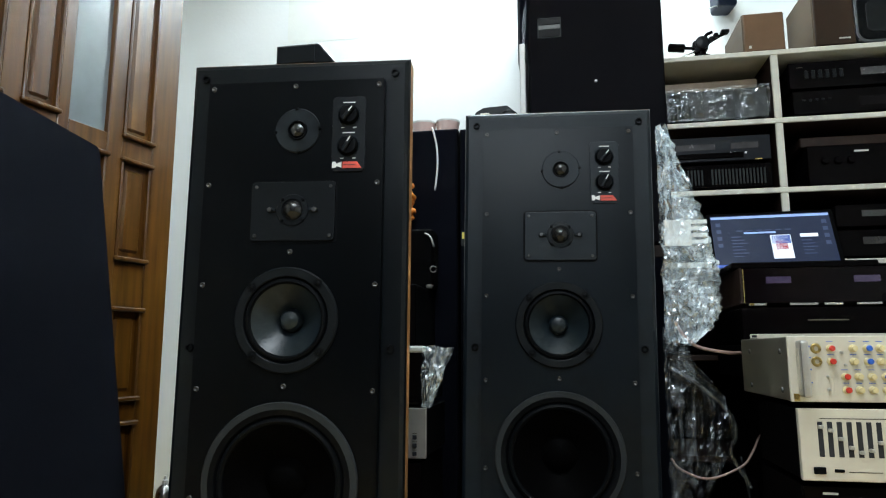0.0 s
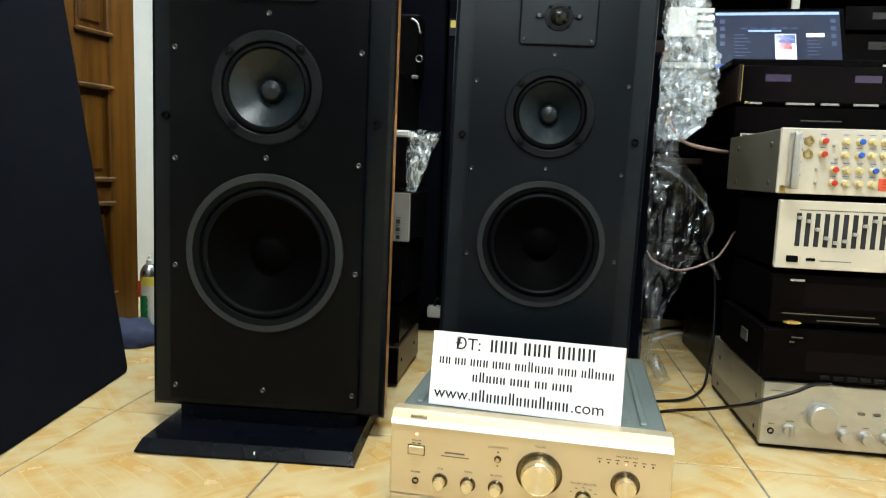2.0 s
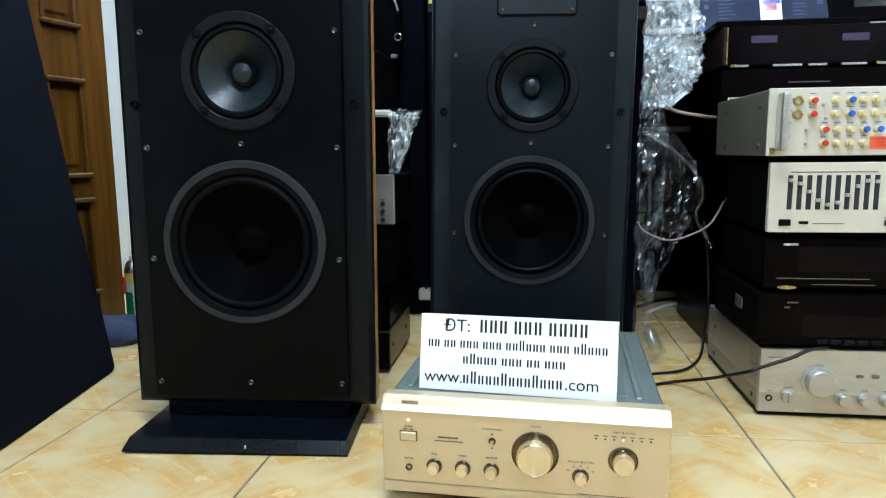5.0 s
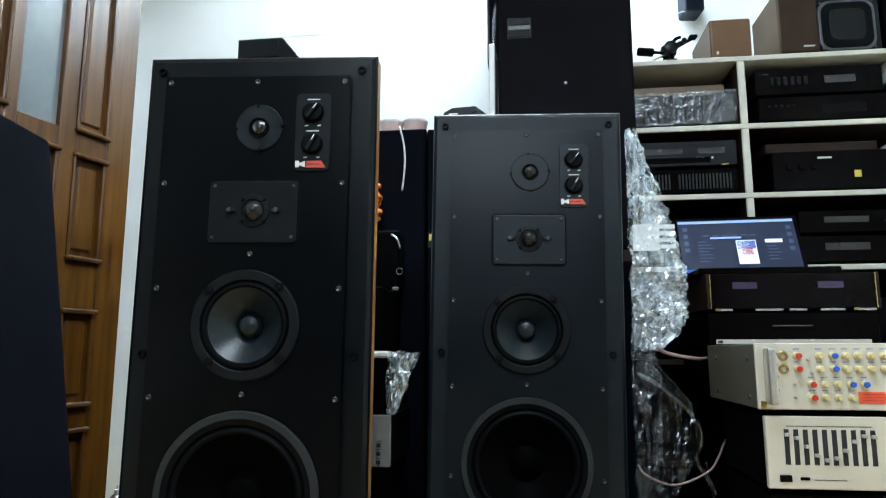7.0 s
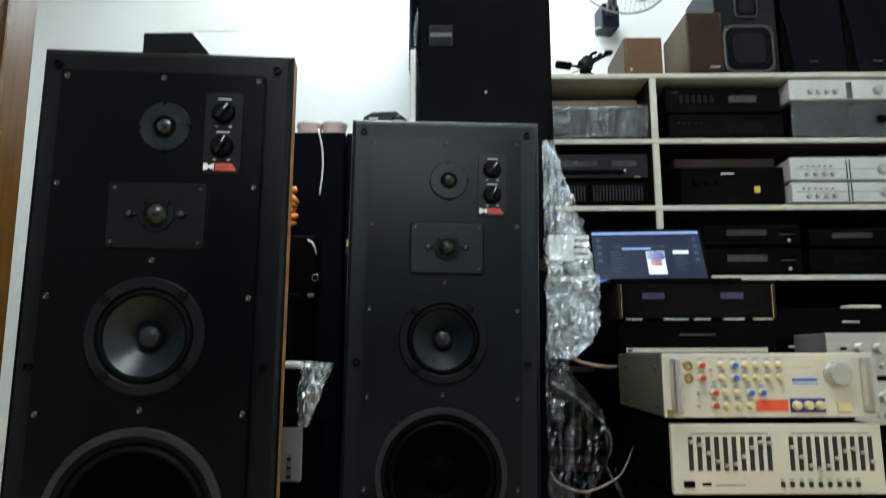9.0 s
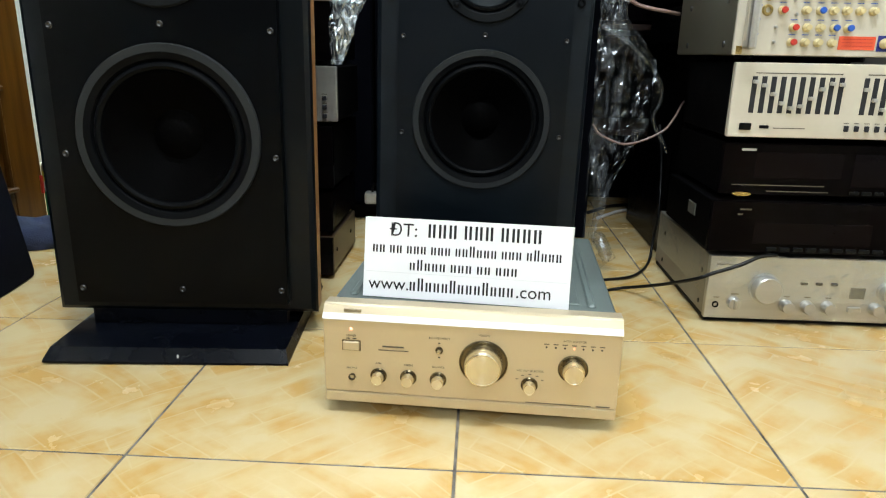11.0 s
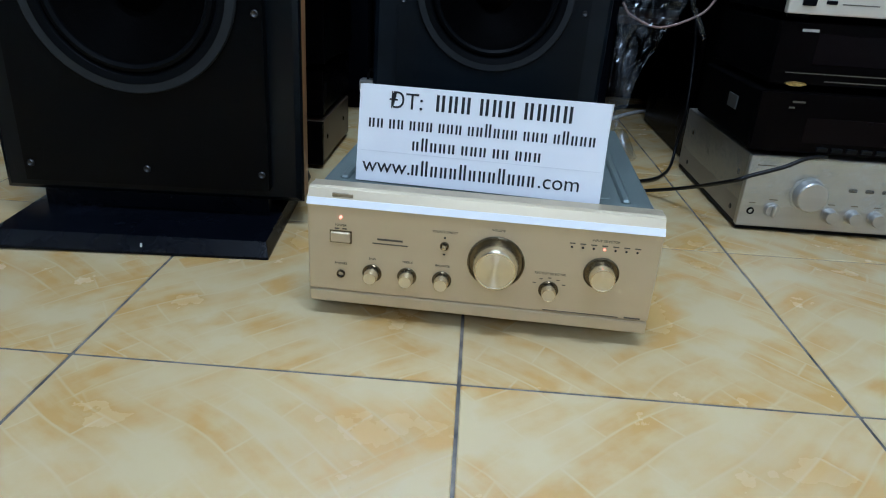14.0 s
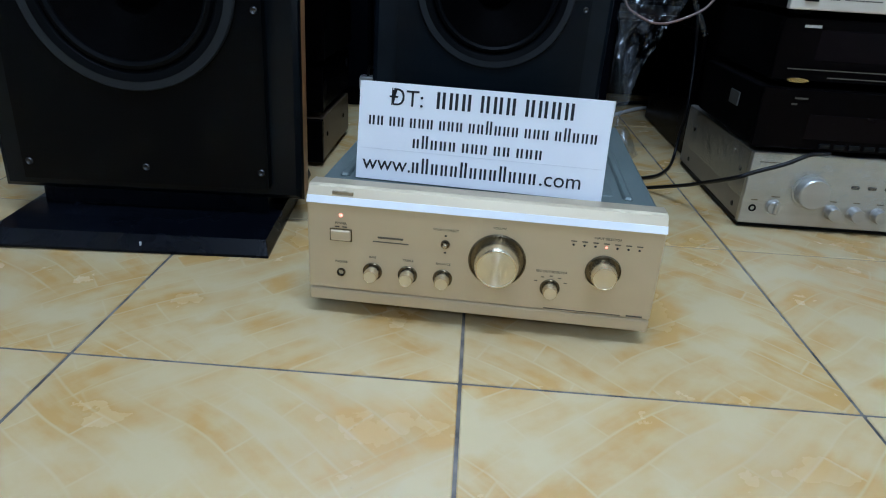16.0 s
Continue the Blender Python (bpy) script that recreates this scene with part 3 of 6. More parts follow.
    for a, b in zip(vs, vs[1:]):
        for k in range(4):
            frame_bm.faces.new((a[k], a[(k + 1) % 4], b[(k + 1) % 4], b[k]))
    bmesh.ops.recalc_face_normals(frame_bm, faces=frame_bm.faces)
    part("frame", frame_bm, M["frame"], s, "black front frame with rounded edges")
    # woofer
    zc = 0.381
    w = part("woofer_ring", lathe([(0.1430, 0.0), (0.1430, 0.006), (0.1440, 0.0085), (0.1570, 0.0085), (0.1590, 0.006), (0.1590, -0.002)], (0, 0, zc), "-y", 64), M["ring"], s, "flat grey woofer ring")
    part("gasket", lathe([(0.1445, 0.0080), (0.1335, 0.005), (0.129, -0.001)], (0, -0.001, zc), "-y", 64), M["rubber"], w)
    part("surround", lathe([(0.1295, 0.0), (0.126, 0.006), (0.121, 0.008), (0.116, 0.005), (0.1135, -0.001)], (0, -0.001, zc), "-y", 64), M["rubber"], w)
    part("cone", lathe([(0.114, 0.0), (0.088, -0.022), (0.045, -0.048), (0.042, -0.046), (0.03, -0.034), (0.015, -0.028), (0.0, -0.026)], (0, -0.003, zc), "-y", 64), M["cone"], w)
    # midrange
    zc = 0.704
    m = part("midrange_ring", lathe([(0.089, 0.0), (0.089, 0.006), (0.0905, 0.007), (0.106, 0.007), (0.109, 0.004), (0.109, -0.002)], (0, 0, zc), "-y", 56), M["ring_dark"], s)
    part("surround", lathe([(0.0885, 0.006), (0.086, 0.002), (0.083, 0.006), (0.078, 0.007), (0.0735, 0.001)], (0, 0, zc), "-y", 56), M["rubber"], m)
    part("cone", lathe([(0.074, 0.001), (0.06, -0.010), (0.045, -0.022), (0.024, -0.042)], (0, -0.002, zc), "-y", 56), M["cone_gloss"], m, "glossy dark grey cone")
    part("dust_cap", lathe([(0.0245, -0.042), (0.023, -0.031), (0.018, -0.0235), (0.010, -0.0195), (0.0, -0.018)], (0, -0.002, zc), "-y", 32), M["cone_gloss"], m)
    for k in range(4):
        a = radians(45 + 90 * k + 3)
        x, z = 0.0985 * math.cos(a), zc + 0.0985 * math.sin(a)
        lug = part("mounting_lug", prism(rounded(x - 0.009, x + 0.009, z - 0.009, z + 0.009, 0.005), -0.0078, -0.0005), M["rubber"], m)
        part("screw", lathe([(0.0, 0.0095), (0.004, 0.0095), (0.0055, 0.0088), (0.0055, 0.007)], (x, 0, z), "-y", 10), M["rubber"], lug)
    # dome midrange plate
    p = part("dome_plate", prism(rounded(-0.084, 0.096, 0.867, 0.993, 0.008), -0.0055, 0.002, bevel=0.0015), M["plate"], s)
    part("groove", prism(rounded(-0.088, 0.100, 0.863, 0.997, 0.010), -0.0012, 0.002), M["rubber"], p)
    cx, cz = 0.006, 0.932
    part("dome_ring", lathe([(0.034, 0.0055), (0.033, 0.0075), (0.024, 0.008), (0.021, 0.004)], (cx, 0, cz), "-y", 36), M["plate"], p)
    part("dome", lathe([(0.022, 0.004), (0.019, 0.010), (0.012, 0.016), (0.005, 0.019), (0.0, 0.0195)], (cx, 0, cz), "-y", 28), M["dome"], p, "shiny dark soft dome")
    for dx, dz in ((-0.045, 0), (0.045, 0)):
        part("terminal", box(cx + dx - 0.010, cx + dx + 0.010, -0.011, -0.005, cz + dz - 0.004, cz + dz + 0.004, 0.002), M["plate_grey"], p)
        part("terminal_screw", lathe([(0.0, 0.0145), (0.0045, 0.014), (0.006, 0.0105)], (cx + dx * 1.05, 0, cz), "-y", 12), M["screw"], p)
    for k in range(4):
        a = radians(45 + 90 * k)
        part("ring_screw", lathe([(0.0, 0.0115), (0.003, 0.011), (0.004, 0.0075)], (cx + 0.031 * math.cos(a), 0, cz + 0.031 * math.sin(a)), "-y", 8), M["rubber"], p)
    for x in (-0.074, 0.086):
        for z in (0.878, 0.982):
            part("plate_screw", lathe([(0.0, 0.0075), (0.003, 0.0075), (0.0042, 0.0055)], (x, 0, z), "-y", 10), M["screw"], p)
    # tweeter
    tx, tz = 0.009, 1.106
    tw = part("tweeter_plate", lathe([(0.019, 0.002), (0.021, 0.0045), (0.047, 0.0045), (0.049, 0.003), (0.049, -0.001)], (tx, 0, tz), "-y", 44), M["plate_grey"], s, "worn grey round tweeter plate")
    part("tweeter_cup", lathe([(0.022, 0.0045), (0.0205, 0.008), (0.0185, 0.008), (0.0165, 0.001)], (tx, 0, tz), "-y", 32), M["rubber"], tw)
    part("tweeter_dome", lathe([(0.017, 0.001), (0.014, 0.007), (0.008, 0.011), (0.0, 0.0125)], (tx, 0, tz), "-y", 24), M["dome"], tw)
    for k in range(4):
        a = radians(90 * k + 4)
        part("tweeter_screw", lathe([(0.0, 0.008), (0.003, 0.0078), (0.0042, 0.0)], (tx + 0.0475 * math.cos(a), 0, tz + 0.0475 * math.sin(a)), "-y", 8), M["rubber"], tw)
    # level controls
    kx = 0.120
    c = part("control_plate", prism(rounded(kx - 0.036, kx + 0.036, 1.014, 1.178, 0.010), -0.003, 0.001, bevel=0.001), M["plate"], s)
    for z, a in ((1.137, 38), (1.070, 28)):
        k = part("knob", lathe([(0.0215, 0.003), (0.0210, 0.008), (0.018, 0.0125), (0.0, 0.0135)], (kx, 0, z), "-y", 28), M["rubber"], c, "black level knob with a pointer grip")
        g = part("grip", box(-0.0045, 0.0045, -0.021, -0.012, -0.019, 0.019, 0.002), M["plate"], k)
        g.matrix_basis = pose(kx, 0, z, 0, a, 0)
        tick = part("pointer", box(-0.0010, 0.0010, -0.0216, -0.0206, 0.004, 0.017), M["ink_white"], k, "fine white pointer line")
        tick.matrix_basis = pose(kx, 0, z, 0, a, 0)
        part("knob_seat", lathe([(0.0212, 0.0028), (0.0235, 0.0042), (0.0250, 0.0028)], (kx, 0, z), "-y", 28), M["plate_grey"], c)
        part("print", box(kx - 0.013, kx + 0.013, -0.0036, -0.0028, z + 0.0270, z + 0.0290), M["ink_white"], c)
        for dx in (-0.013, 0.013):
            part("print", box(kx + dx - 0.0035, kx + dx + 0.0035, -0.0036, -0.0028, z - 0.0285, z - 0.0268), M["ink_white"], c)
    bx = kx - 0.033
    b = part("badge", box(bx + 0.022, bx + 0.054, -0.0052, -0.0028, 1.0205, 1.0345, 0.0005), M["badge_red"], s, "small red badge with a white mark")
    part("badge_mark", prism([(bx, 1.0215), (bx + 0.007, 1.0215), (bx + 0.009, 1.026), (bx + 0.020, 1.0215), (bx + 0.020, 1.0345), (bx + 0.009, 1.030), (bx + 0.007, 1.0345), (bx, 1.0345)], -0.0052, -0.0028), M["ink_white"], b)
    part("badge_line", box(bx + 0.023, bx + 0.050, -0.0056, -0.0050, 1.0268, 1.0282), M["ink"], b)
    for k in range(5):
        part("badge_tooth", box(bx + 0.054 + 0.0016 * k, bx + 0.0555 + 0.0016 * k, -0.0052, -0.0028, 1.0205, 1.0318 - 0.0022 * k), M["badge_red"], b)
    # screws round the baffle
    spots = [(x, z) for x in (-0.183, 0.183) for z in (1.205, 0.990, 0.776, 0.563, 0.349, 0.100)] + [(0.0, 1.206), (0.002, 0.845), (0.0, 0.570), (0.0, 0.100)]
    sc = None
    for x, z in spots:
        if sc is None:
            sc = part("screw", lathe([(0.0, 0.0010), (0.0020, 0.0014), (0.0042, 0.0028), (0.0058, 0.0010), (0.0060, -0.001)], (0, 0, 0), "-y", 14), M["screw"], s, "small dull cross-head screw")
            sc.location = (x, 0, z)
        else:
            again(sc, x - sc.location.x, 0, z - sc.location.z)
    pl = None
    for x, z in [(x, z) for x in (-0.213, 0.213) for z in (1.238, 0.646)]:
        if pl is None:
            pl = part("grille_socket", lathe([(0.0, -0.002), (0.005, -0.002), (0.0055, 0.0045), (0.0085, 0.0045), (0.009, 0.001)], (0, 0, 0), "-y", 16), M["rubber"], s)
            pl.location = (x, D - 0.001, z)
        else:
            again(pl, x - pl.location.x, 0, z - pl.location.z)
    # plinth: neck and a flat foot with a sloping front
    part("neck", box(-0.185, 0.185, 0.03, 0.33, 0.018, ZB + 0.003), M["plinth"], s)
    foot = bmesh.new()
    lower = [(-0.213, -0.110), (0.213, -0.110), (0.213, 0.30), (-0.213, 0.30)]
    upper = [(-0.206, -0.090), (0.206, -0.090), (0.206, 0.30), (-0.206, 0.30)]
    a = [foot.verts.new((x, y, 0.0)) for x, y in lower]
    a2 = [foot.verts.new((x, y, 0.004)) for x, y in lower]
    b2 = [foot.verts.new((x, y, 0.022)) for x, y in upper]
    for p0, p1 in ((a, a2), (a2, b2)):
        for k in range(4):
            foot.faces.new((p0[k], p0[(k + 1) % 4], p1[(k + 1) % 4], p1[k]))
    foot.faces.new(b2)
    bmesh.ops.recalc_face_normals(foot, faces=foot.faces)
    f = part("foot", foot, M["plinth"], s, "flat black foot with a bevelled edge, scuffed")
    part("foot_mark", box(0.018, 0.021, -0.1045, -0.1015, 0.008, 0.015, 0.0005), M["ink_white"], f)
    return s


speaker_a = large_speaker()
speaker_a.matrix_world = pose(-0.154, 1.915, 0.002, 0, 0.5, 4.5)
speaker_b = copy_thing(speaker_a, pose(0.386, 2.337, 0.004, 0, 1.0, 2.5))
tagged(speaker_b, "tall black four-way floor speaker beside the wrapped stack")
# the second speaker's front gets lighter copies that carry its sheen as colour
for piece in speaker_b.children:
    if piece.name.startswith("baffle"):
        piece.data = piece.data.copy()
        piece.data.materials[0] = M["baffle_sheen"]
    elif piece.name.startswith(("frame", "dome_plate", "control_plate", "tweeter_plate")):
        piece.data = piece.data.copy()
        piece.data.materials[0] = M["plate_sheen"]

# small dark grey centre box lying on the first speaker
t = thing("small_speaker", (-0.160, 1.960, 1.2785), "small dark grey box speaker lying on a large speaker", "speaker")
part("body", prism([(-0.052, 0.0), (0.088, 0.0), (0.052, 0.044), (0.046, 0.048), (-0.052, 0.048)], 0.0, 0.11, bevel=0.003), M["frame"], t)
part("front_edge", box(-0.050, 0.040, -0.003, 0.001, 0.004, 0.044, 0.001), M["frame"], t)


# ---- the speaker leaning at the side ----
def leaning_speaker():
    s = thing("leaning_speaker", (-0.667, 2.245, 0), "large black cloth-fronted speaker cabinet leaning back", "speaker", turn=9.0)
    def slab(x0, x1, y0, y1, z0, z1, r):
        bm = prism(rounded(y0, y1, z0, z1, r, 4), x0, x1, "x", bevel=0.006)
        bmesh.ops.transform(bm, matrix=Matrix(((1, 0, -0.150, 0), (0, 1, 0, 0), (0, 0, 1, 0), (0, 0, 0, 1))), verts=bm.verts)
        return bm
    part("grille", slab(-0.03, 0.0, -0.56, 0.0, 0.002, 1.205, 0.018), M["cloth"], s, "black grille cloth with rounded corners")
    part("cabinet", slab(-0.32, -0.029, -0.55, -0.01, 0.002, 1.195, 0.012), M["black_matt"], s)
    return s


leaning_speaker()


# ---- the champagne amplifier with the card ----
def knob(parent, x, z, r, length, y=0.0, ring=True, mat="gold_shiny", skirt=1.18):
    """A turned metal knob in a sunk ring."""
    if ring:
        base = part("knob_ring", lathe([(r * skirt, -0.001), (r * skirt, 0.0016), (r * skirt * 0.95, 0.0024), (r * skirt * 0.92, 0.0004), (r * 0.98, 0.0004)], (x, y, z), "-y", 40), M["gold_dark"], parent)
    else:
        base = parent
    k = part("knob", lathe([(r * 1.0, 0.0), (r * 0.99, length * 0.55), (r * 0.94, length * 0.9), (r * 0.89, length), (r * 0.85, length), (r * 0.83, length * 0.985)], (0, 0, 0), "-y", 40), M[mat], base)
    f = part("knob_face", lathe([(r * 0.835, length * 0.986), (r * 0.42, length * 0.975), (0.0, length * 0.97)], (0, 0, 0), "-y", 40), M["gold_face"], base)
    k.location = f.location = (x, y, z)
    return k


def champagne_amplifier():
    a = thing("stereo_amplifier", (0.165, 1.672, 0), "champagne gold stereo amplifier with grey top on the floor", "amplifier", turn=-3.3)
    a.scale = (1.0, 1.0, 0.978)
    W, ZB, ZT = 0.437, 0.021, 0.172
    X = 0.003
    part("front_panel", box(X, W, 0.0, 0.022, 0.040, 0.161, 0.002), M["gold"], a, "champagne gold front panel")
    part("lower_panel", box(X, W, 0.0015, 0.022, ZB, 0.0385, 0.002), M["gold"], a)
    part("top_lip", prism([(0.003, 0.1675), (0.040, 0.1675), (0.040, 0.1790), (0.016, 0.1800), (0.010, 0.1780)], X, W, "x"), M["gold"], a)
    # highlight strip: white colour and an up-tilted face give the gleam
    part("light_trim", prism([(-0.003, 0.1600), (0.014, 0.1600), (0.014, 0.1680), (0.002, 0.1680)], X, W, "x"), M["trim_shine"], a, "polished strip along the top edge, its shine painted white")
    cover = part("cover", box(X + 0.004, W - 0.004, 0.05, 0.47, 0.030, 0.174, 0.003), M["amp_top"], a, "grey-green painted steel cover")
    for x in (0.028, 0.392):
        part("cover_rib", box(x, x + 0.012, 0.065, 0.46, 0.172, 0.178, 0.0025), M["amp_top"], cover)
    part("cover_plate", box(0.055, 0.38, 0.075, 0.455, 0.1735, 0.1755, 0.001), M["amp_top"], cover)
    for x in (0.04, 0.39):
        for y in (0.10, 0.40):
            part("foot", lathe([(0.022, 0.0), (0.024, 0.004), (0.024, 0.02), (0.0, 0.021)], (x, y, 0), "z", 20), M["rubber"], a)
    # volume, input, record and tone knobs
    knob(a, 0.2415, 0.103, 0.0278, 0.027, skirt=1.28)
    knob(a, 0.3705, 0.102, 0.0160, 0.022, skirt=1.36)
    knob(a, 0.3095, 0.072, 0.0092, 0.017, skirt=1.34)
    for x in (0.086, 0.131, 0.1755):
        knob(a, x, 0.0705, 0.0092, 0.018, skirt=1.34)
    # power button, jack, switch, lamp
    pb = part("power_button", box(0.033, 0.058, -0.004, 0.002, 0.111, 0.125, 0.0012), M["gold"], a, "square power button in a dark slot")
    part("button_slot", box(0.0315, 0.0595, -0.0008, 0.001, 0.1095, 0.1265), M["gold_dark"], pb)
    part("power_lamp", lathe([(0.0, 0.002), (0.0018, 0.0016), (0.0022, 0.0)], (0.0455, 0, 0.1445), "-y", 12), M["red_led"], a, "small lit red lamp")
    j = part("phones_jack", lathe([(0.0, -0.004), (0.0032, -0.004), (0.0034, 0.0022), (0.0052, 0.0022), (0.0056, 0.0)], (0.0455, 0, 0.0655), "-y", 20), M["rubber"], a)
    part("jack_ring", lathe([(0.0054, 0.0), (0.0054, 0.0026), (0.0042, 0.0030), (0.0036, 0.002)], (0.0455, 0, 0.0655), "-y", 20), M["gold_dark"], j)
    sw = part("toggle_ring", lathe([(0.0058, 0.0), (0.0055, 0.002), (0.004, 0.0025), (0.003, 0.001)], (0.1765, 0, 0.1185), "-y", 20), M["gold_dark"], a)
    part("toggle", lathe([(0.0024, 0.0), (0.0028, 0.008), (0.002, 0.010), (0.0, 0.0105)], (0.1765, 0, 0.1190), "-y", 14), M["gold_shiny"], sw)
    for dz in (0.0115, -0.0115):
        part("print", box(0.1752, 0.1778, -0.0006, 0.0002, 0.1185 + dz - 0.001, 0.1185 + dz + 0.001), M["ink"], a)
    for k in range(7):
        x = 0.331 + 0.0130 * k
        lamp = M["red_led"] if k == 3 else M["ink"]
        part("source_lamp", lathe([(0.0, 0.001), (0.0013, 0.0008), (0.0015, 0.0)], (x, 0, 0.1345), "-y", 10), lamp, a)
        part("print", box(x - 0.0035, x + 0.0035, -0.0005, 0.0002, 0.1388, 0.1402), M["ink_soft"], a)
    # lettering
    def line(body, x, z, size=0.0042, align="CENTER"):
        text("lettering", body, size, M["ink_soft"], a, (x, -0.0002, z), align=align)
    line("POWER", 0.0455, 0.1325)
    line("PHONES", 0.0455, 0.079)
    line("BASS", 0.086, 0.0895)
    line("TREBLE", 0.131, 0.0895)
    line("BALANCE", 0.1755, 0.0895)
    line("SOURCE DIRECT", 0.1765, 0.1365)
    line("VOLUME", 0.2415, 0.1455)
    line("INPUT SELECTOR", 0.3705, 0.1445)
    line("REC OUT SELECTOR", 0.3095, 0.0935)
    part("print", box(0.038, 0.0435, -0.0005, 0.0002, 0.1285, 0.1298), M["ink"], a)
    part("print", box(0.0475, 0.053, -0.0005, 0.0002, 0.1285, 0.1298), M["ink"], a)
    part("print", box(0.092, 0.124, -0.0005, 0.0002, 0.1180, 0.1205), M["ink_soft"], a)
    part("print", box(0.086, 0.131, -0.0005, 0.0002, 0.1125, 0.1140), M["ink_soft"], a)
    part("print", box(0.305, 0.400, -0.0005, 0.0002, 0.0425, 0.0436), M["ink_soft"], a)
    part("print", box(0.407, 0.427, -0.0005, 0.0002, 0.0425, 0.0445), M["ink_soft"], a)
    for k in range(5):
        an = radians(150 - 30 * k)
        part("print", box(0.3095 + 0.021 * math.cos(an) - 0.002, 0.3095 + 0.021 * math.cos(an) + 0.002, -0.0005, 0.0002, 0.0725 + 0.0165 * math.sin(an) - 0.0006, 0.0725 + 0.0165 * math.sin(an) + 0.0006), M["ink_soft"], a)
    badge = part("badge", box(0.034, 0.060, 0.003, 0.006, 0.1695, 0.1745, 0.0005), M["badge_gold"], a, "small brass name plate")
    badge.matrix_basis = pose(0, 0.0005, 0.0005)
    return a


champagne_amplifier()


def price_card():
    """A folded paper card standing on the amplifier, printed in black."""
    c = thing("paper_card", (0.218, 1.730, 0.1718), "white folded paper card with black print, standing on amplifier", "card", turn=-5.6)
    W, H, lean = 0.313, 0.122, 0.024
    tilt = math.degrees(math.atan2(lean, H))
    front = part("front_sheet", box(0, W, 0, 0.0007, 0, H), M["paper"], c)
    front.matrix_basis = pose(0, 0, 0, -tilt, 0, 0)
    back = part("back_sheet", box(0.003, W + 0.002, -0.0007, 0, 0, H), M["paper"], c)
    back.matrix_basis = pose(0, 2 * lean + 0.001, 0, tilt, 0, 0)
    part("crease", box(0.004, W - 0.004, -0.0004, 0.0002, 0.039, 0.0394), material("faint_fold", (0.70, 0.71, 0.75), 0.8), front)

    def bars(words, x0, x1, z, h, even=False):
        """Bars in place of the words: each word a row of letter-wide strokes."""
        total = sum(words) + 0.45 * (len(words) - 1)
        unit = (x1 - x0) / total
        x = x0
        for k in words:
            bm = bmesh.new()
            for i in range(int(k)):
                tall = h * (1.0 if even or (i * 7 + int(k)) % 4 == 0 else 0.70)
                for a in (0.14, 0.58):
                    add_box(bm, x + unit * a, x + unit * (a + 0.23), -0.0004, 0.0002, z, z + tall)
                x += unit
            x += 0.45 * unit
            part("print_bar", bm, M["ink"], front)
    text("lettering", "\u0110T:", 0.0285, M["ink"], front, (0.038, -0.0002, 0.095), align="LEFT")
    bars([3, 3, 4], 0.096, 0.270, 0.095, 0.0205, True)
    bars([2, 2, 3, 3, 6, 3, 5], 0.012, 0.300, 0.0690, 0.0165)
    bars([5, 3, 2, 3], 0.070, 0.236, 0.0440, 0.0165)
    text("lettering", "www.", 0.0270, M["ink"], front, (0.008, -0.0002, 0.0125), align="LEFT")
    bars([13], 0.071, 0.2320, 0.0125, 0.0195)
    text("lettering", ".com", 0.0270, M["ink"], front, (0.2335, -0.0002, 0.0125), align="LEFT")
    return c


price_card()


# ---- stacked hi-fi units ----
def unit(name, x0, x1, y0, y1, z0, z1, panel, case, label, category="hi-fi unit", group="", feet=True, panel_label="", inset=0.003, panel_t=0.014):
    """A case with a front panel and four feet; its origin lies at the middle of its base."""
    cx = (x0 + x1) / 2
    u = thing(name, (cx, y0, z0), label, category, group)
    w, d, h = (x1 - x0) / 2, y1 - y0, z1 - z0
    f = 0.010 if feet else 0.0
    part("case", box(-w + inset, w - inset, panel_t - 0.001, d, f, h - 0.002, 0.002), M[case], u)
    part("front_panel", box(-w, w, 0, panel_t, f, h - 0.001, 0.0015), M[panel], u, panel_label)
    if feet:
        for x in (-w + 0.04, w - 0.04):
            for y in (0.05, d - 0.05):
                part("foot", lathe([(0.016, 0.0), (0.018, 0.003), (0.018, f + 0.001), (0.0, f + 0.001)], (x, y, 0), "z", 12), M["rubber"], u)
    return u


def print_bar(u, x, z, w, h, mat="ink_white", y=-0.0006):
    return part("print", box(x - w / 2, x + w / 2, y, y + 0.0012, z - h / 2, z + h / 2), M[mat], u)


def button(u, x, z, w, h, mat, out=0.004):
    return part("button", box(x - w / 2, x + w / 2, -out, 0.002, z - h / 2, z + h / 2, 0.0012), M[mat], u)


def window(u, x0, x1, z0, z1, mat="dark_glass"):
    return part("display_window", box(x0, x1, -0.0012, 0.002, z0, z1, 0.0006), M[mat], u)


def dial(u, x, z, r, length, mat="silver", seg=28):
    return part("knob", lathe([(r * 1.12, 0.0), (r * 1.10, 0.002), (r, 0.003), (r * 0.97, length * 0.9), (r * 0.9, length), (0.0, length)], (x, 0, z), "-y", seg), M[mat], u)


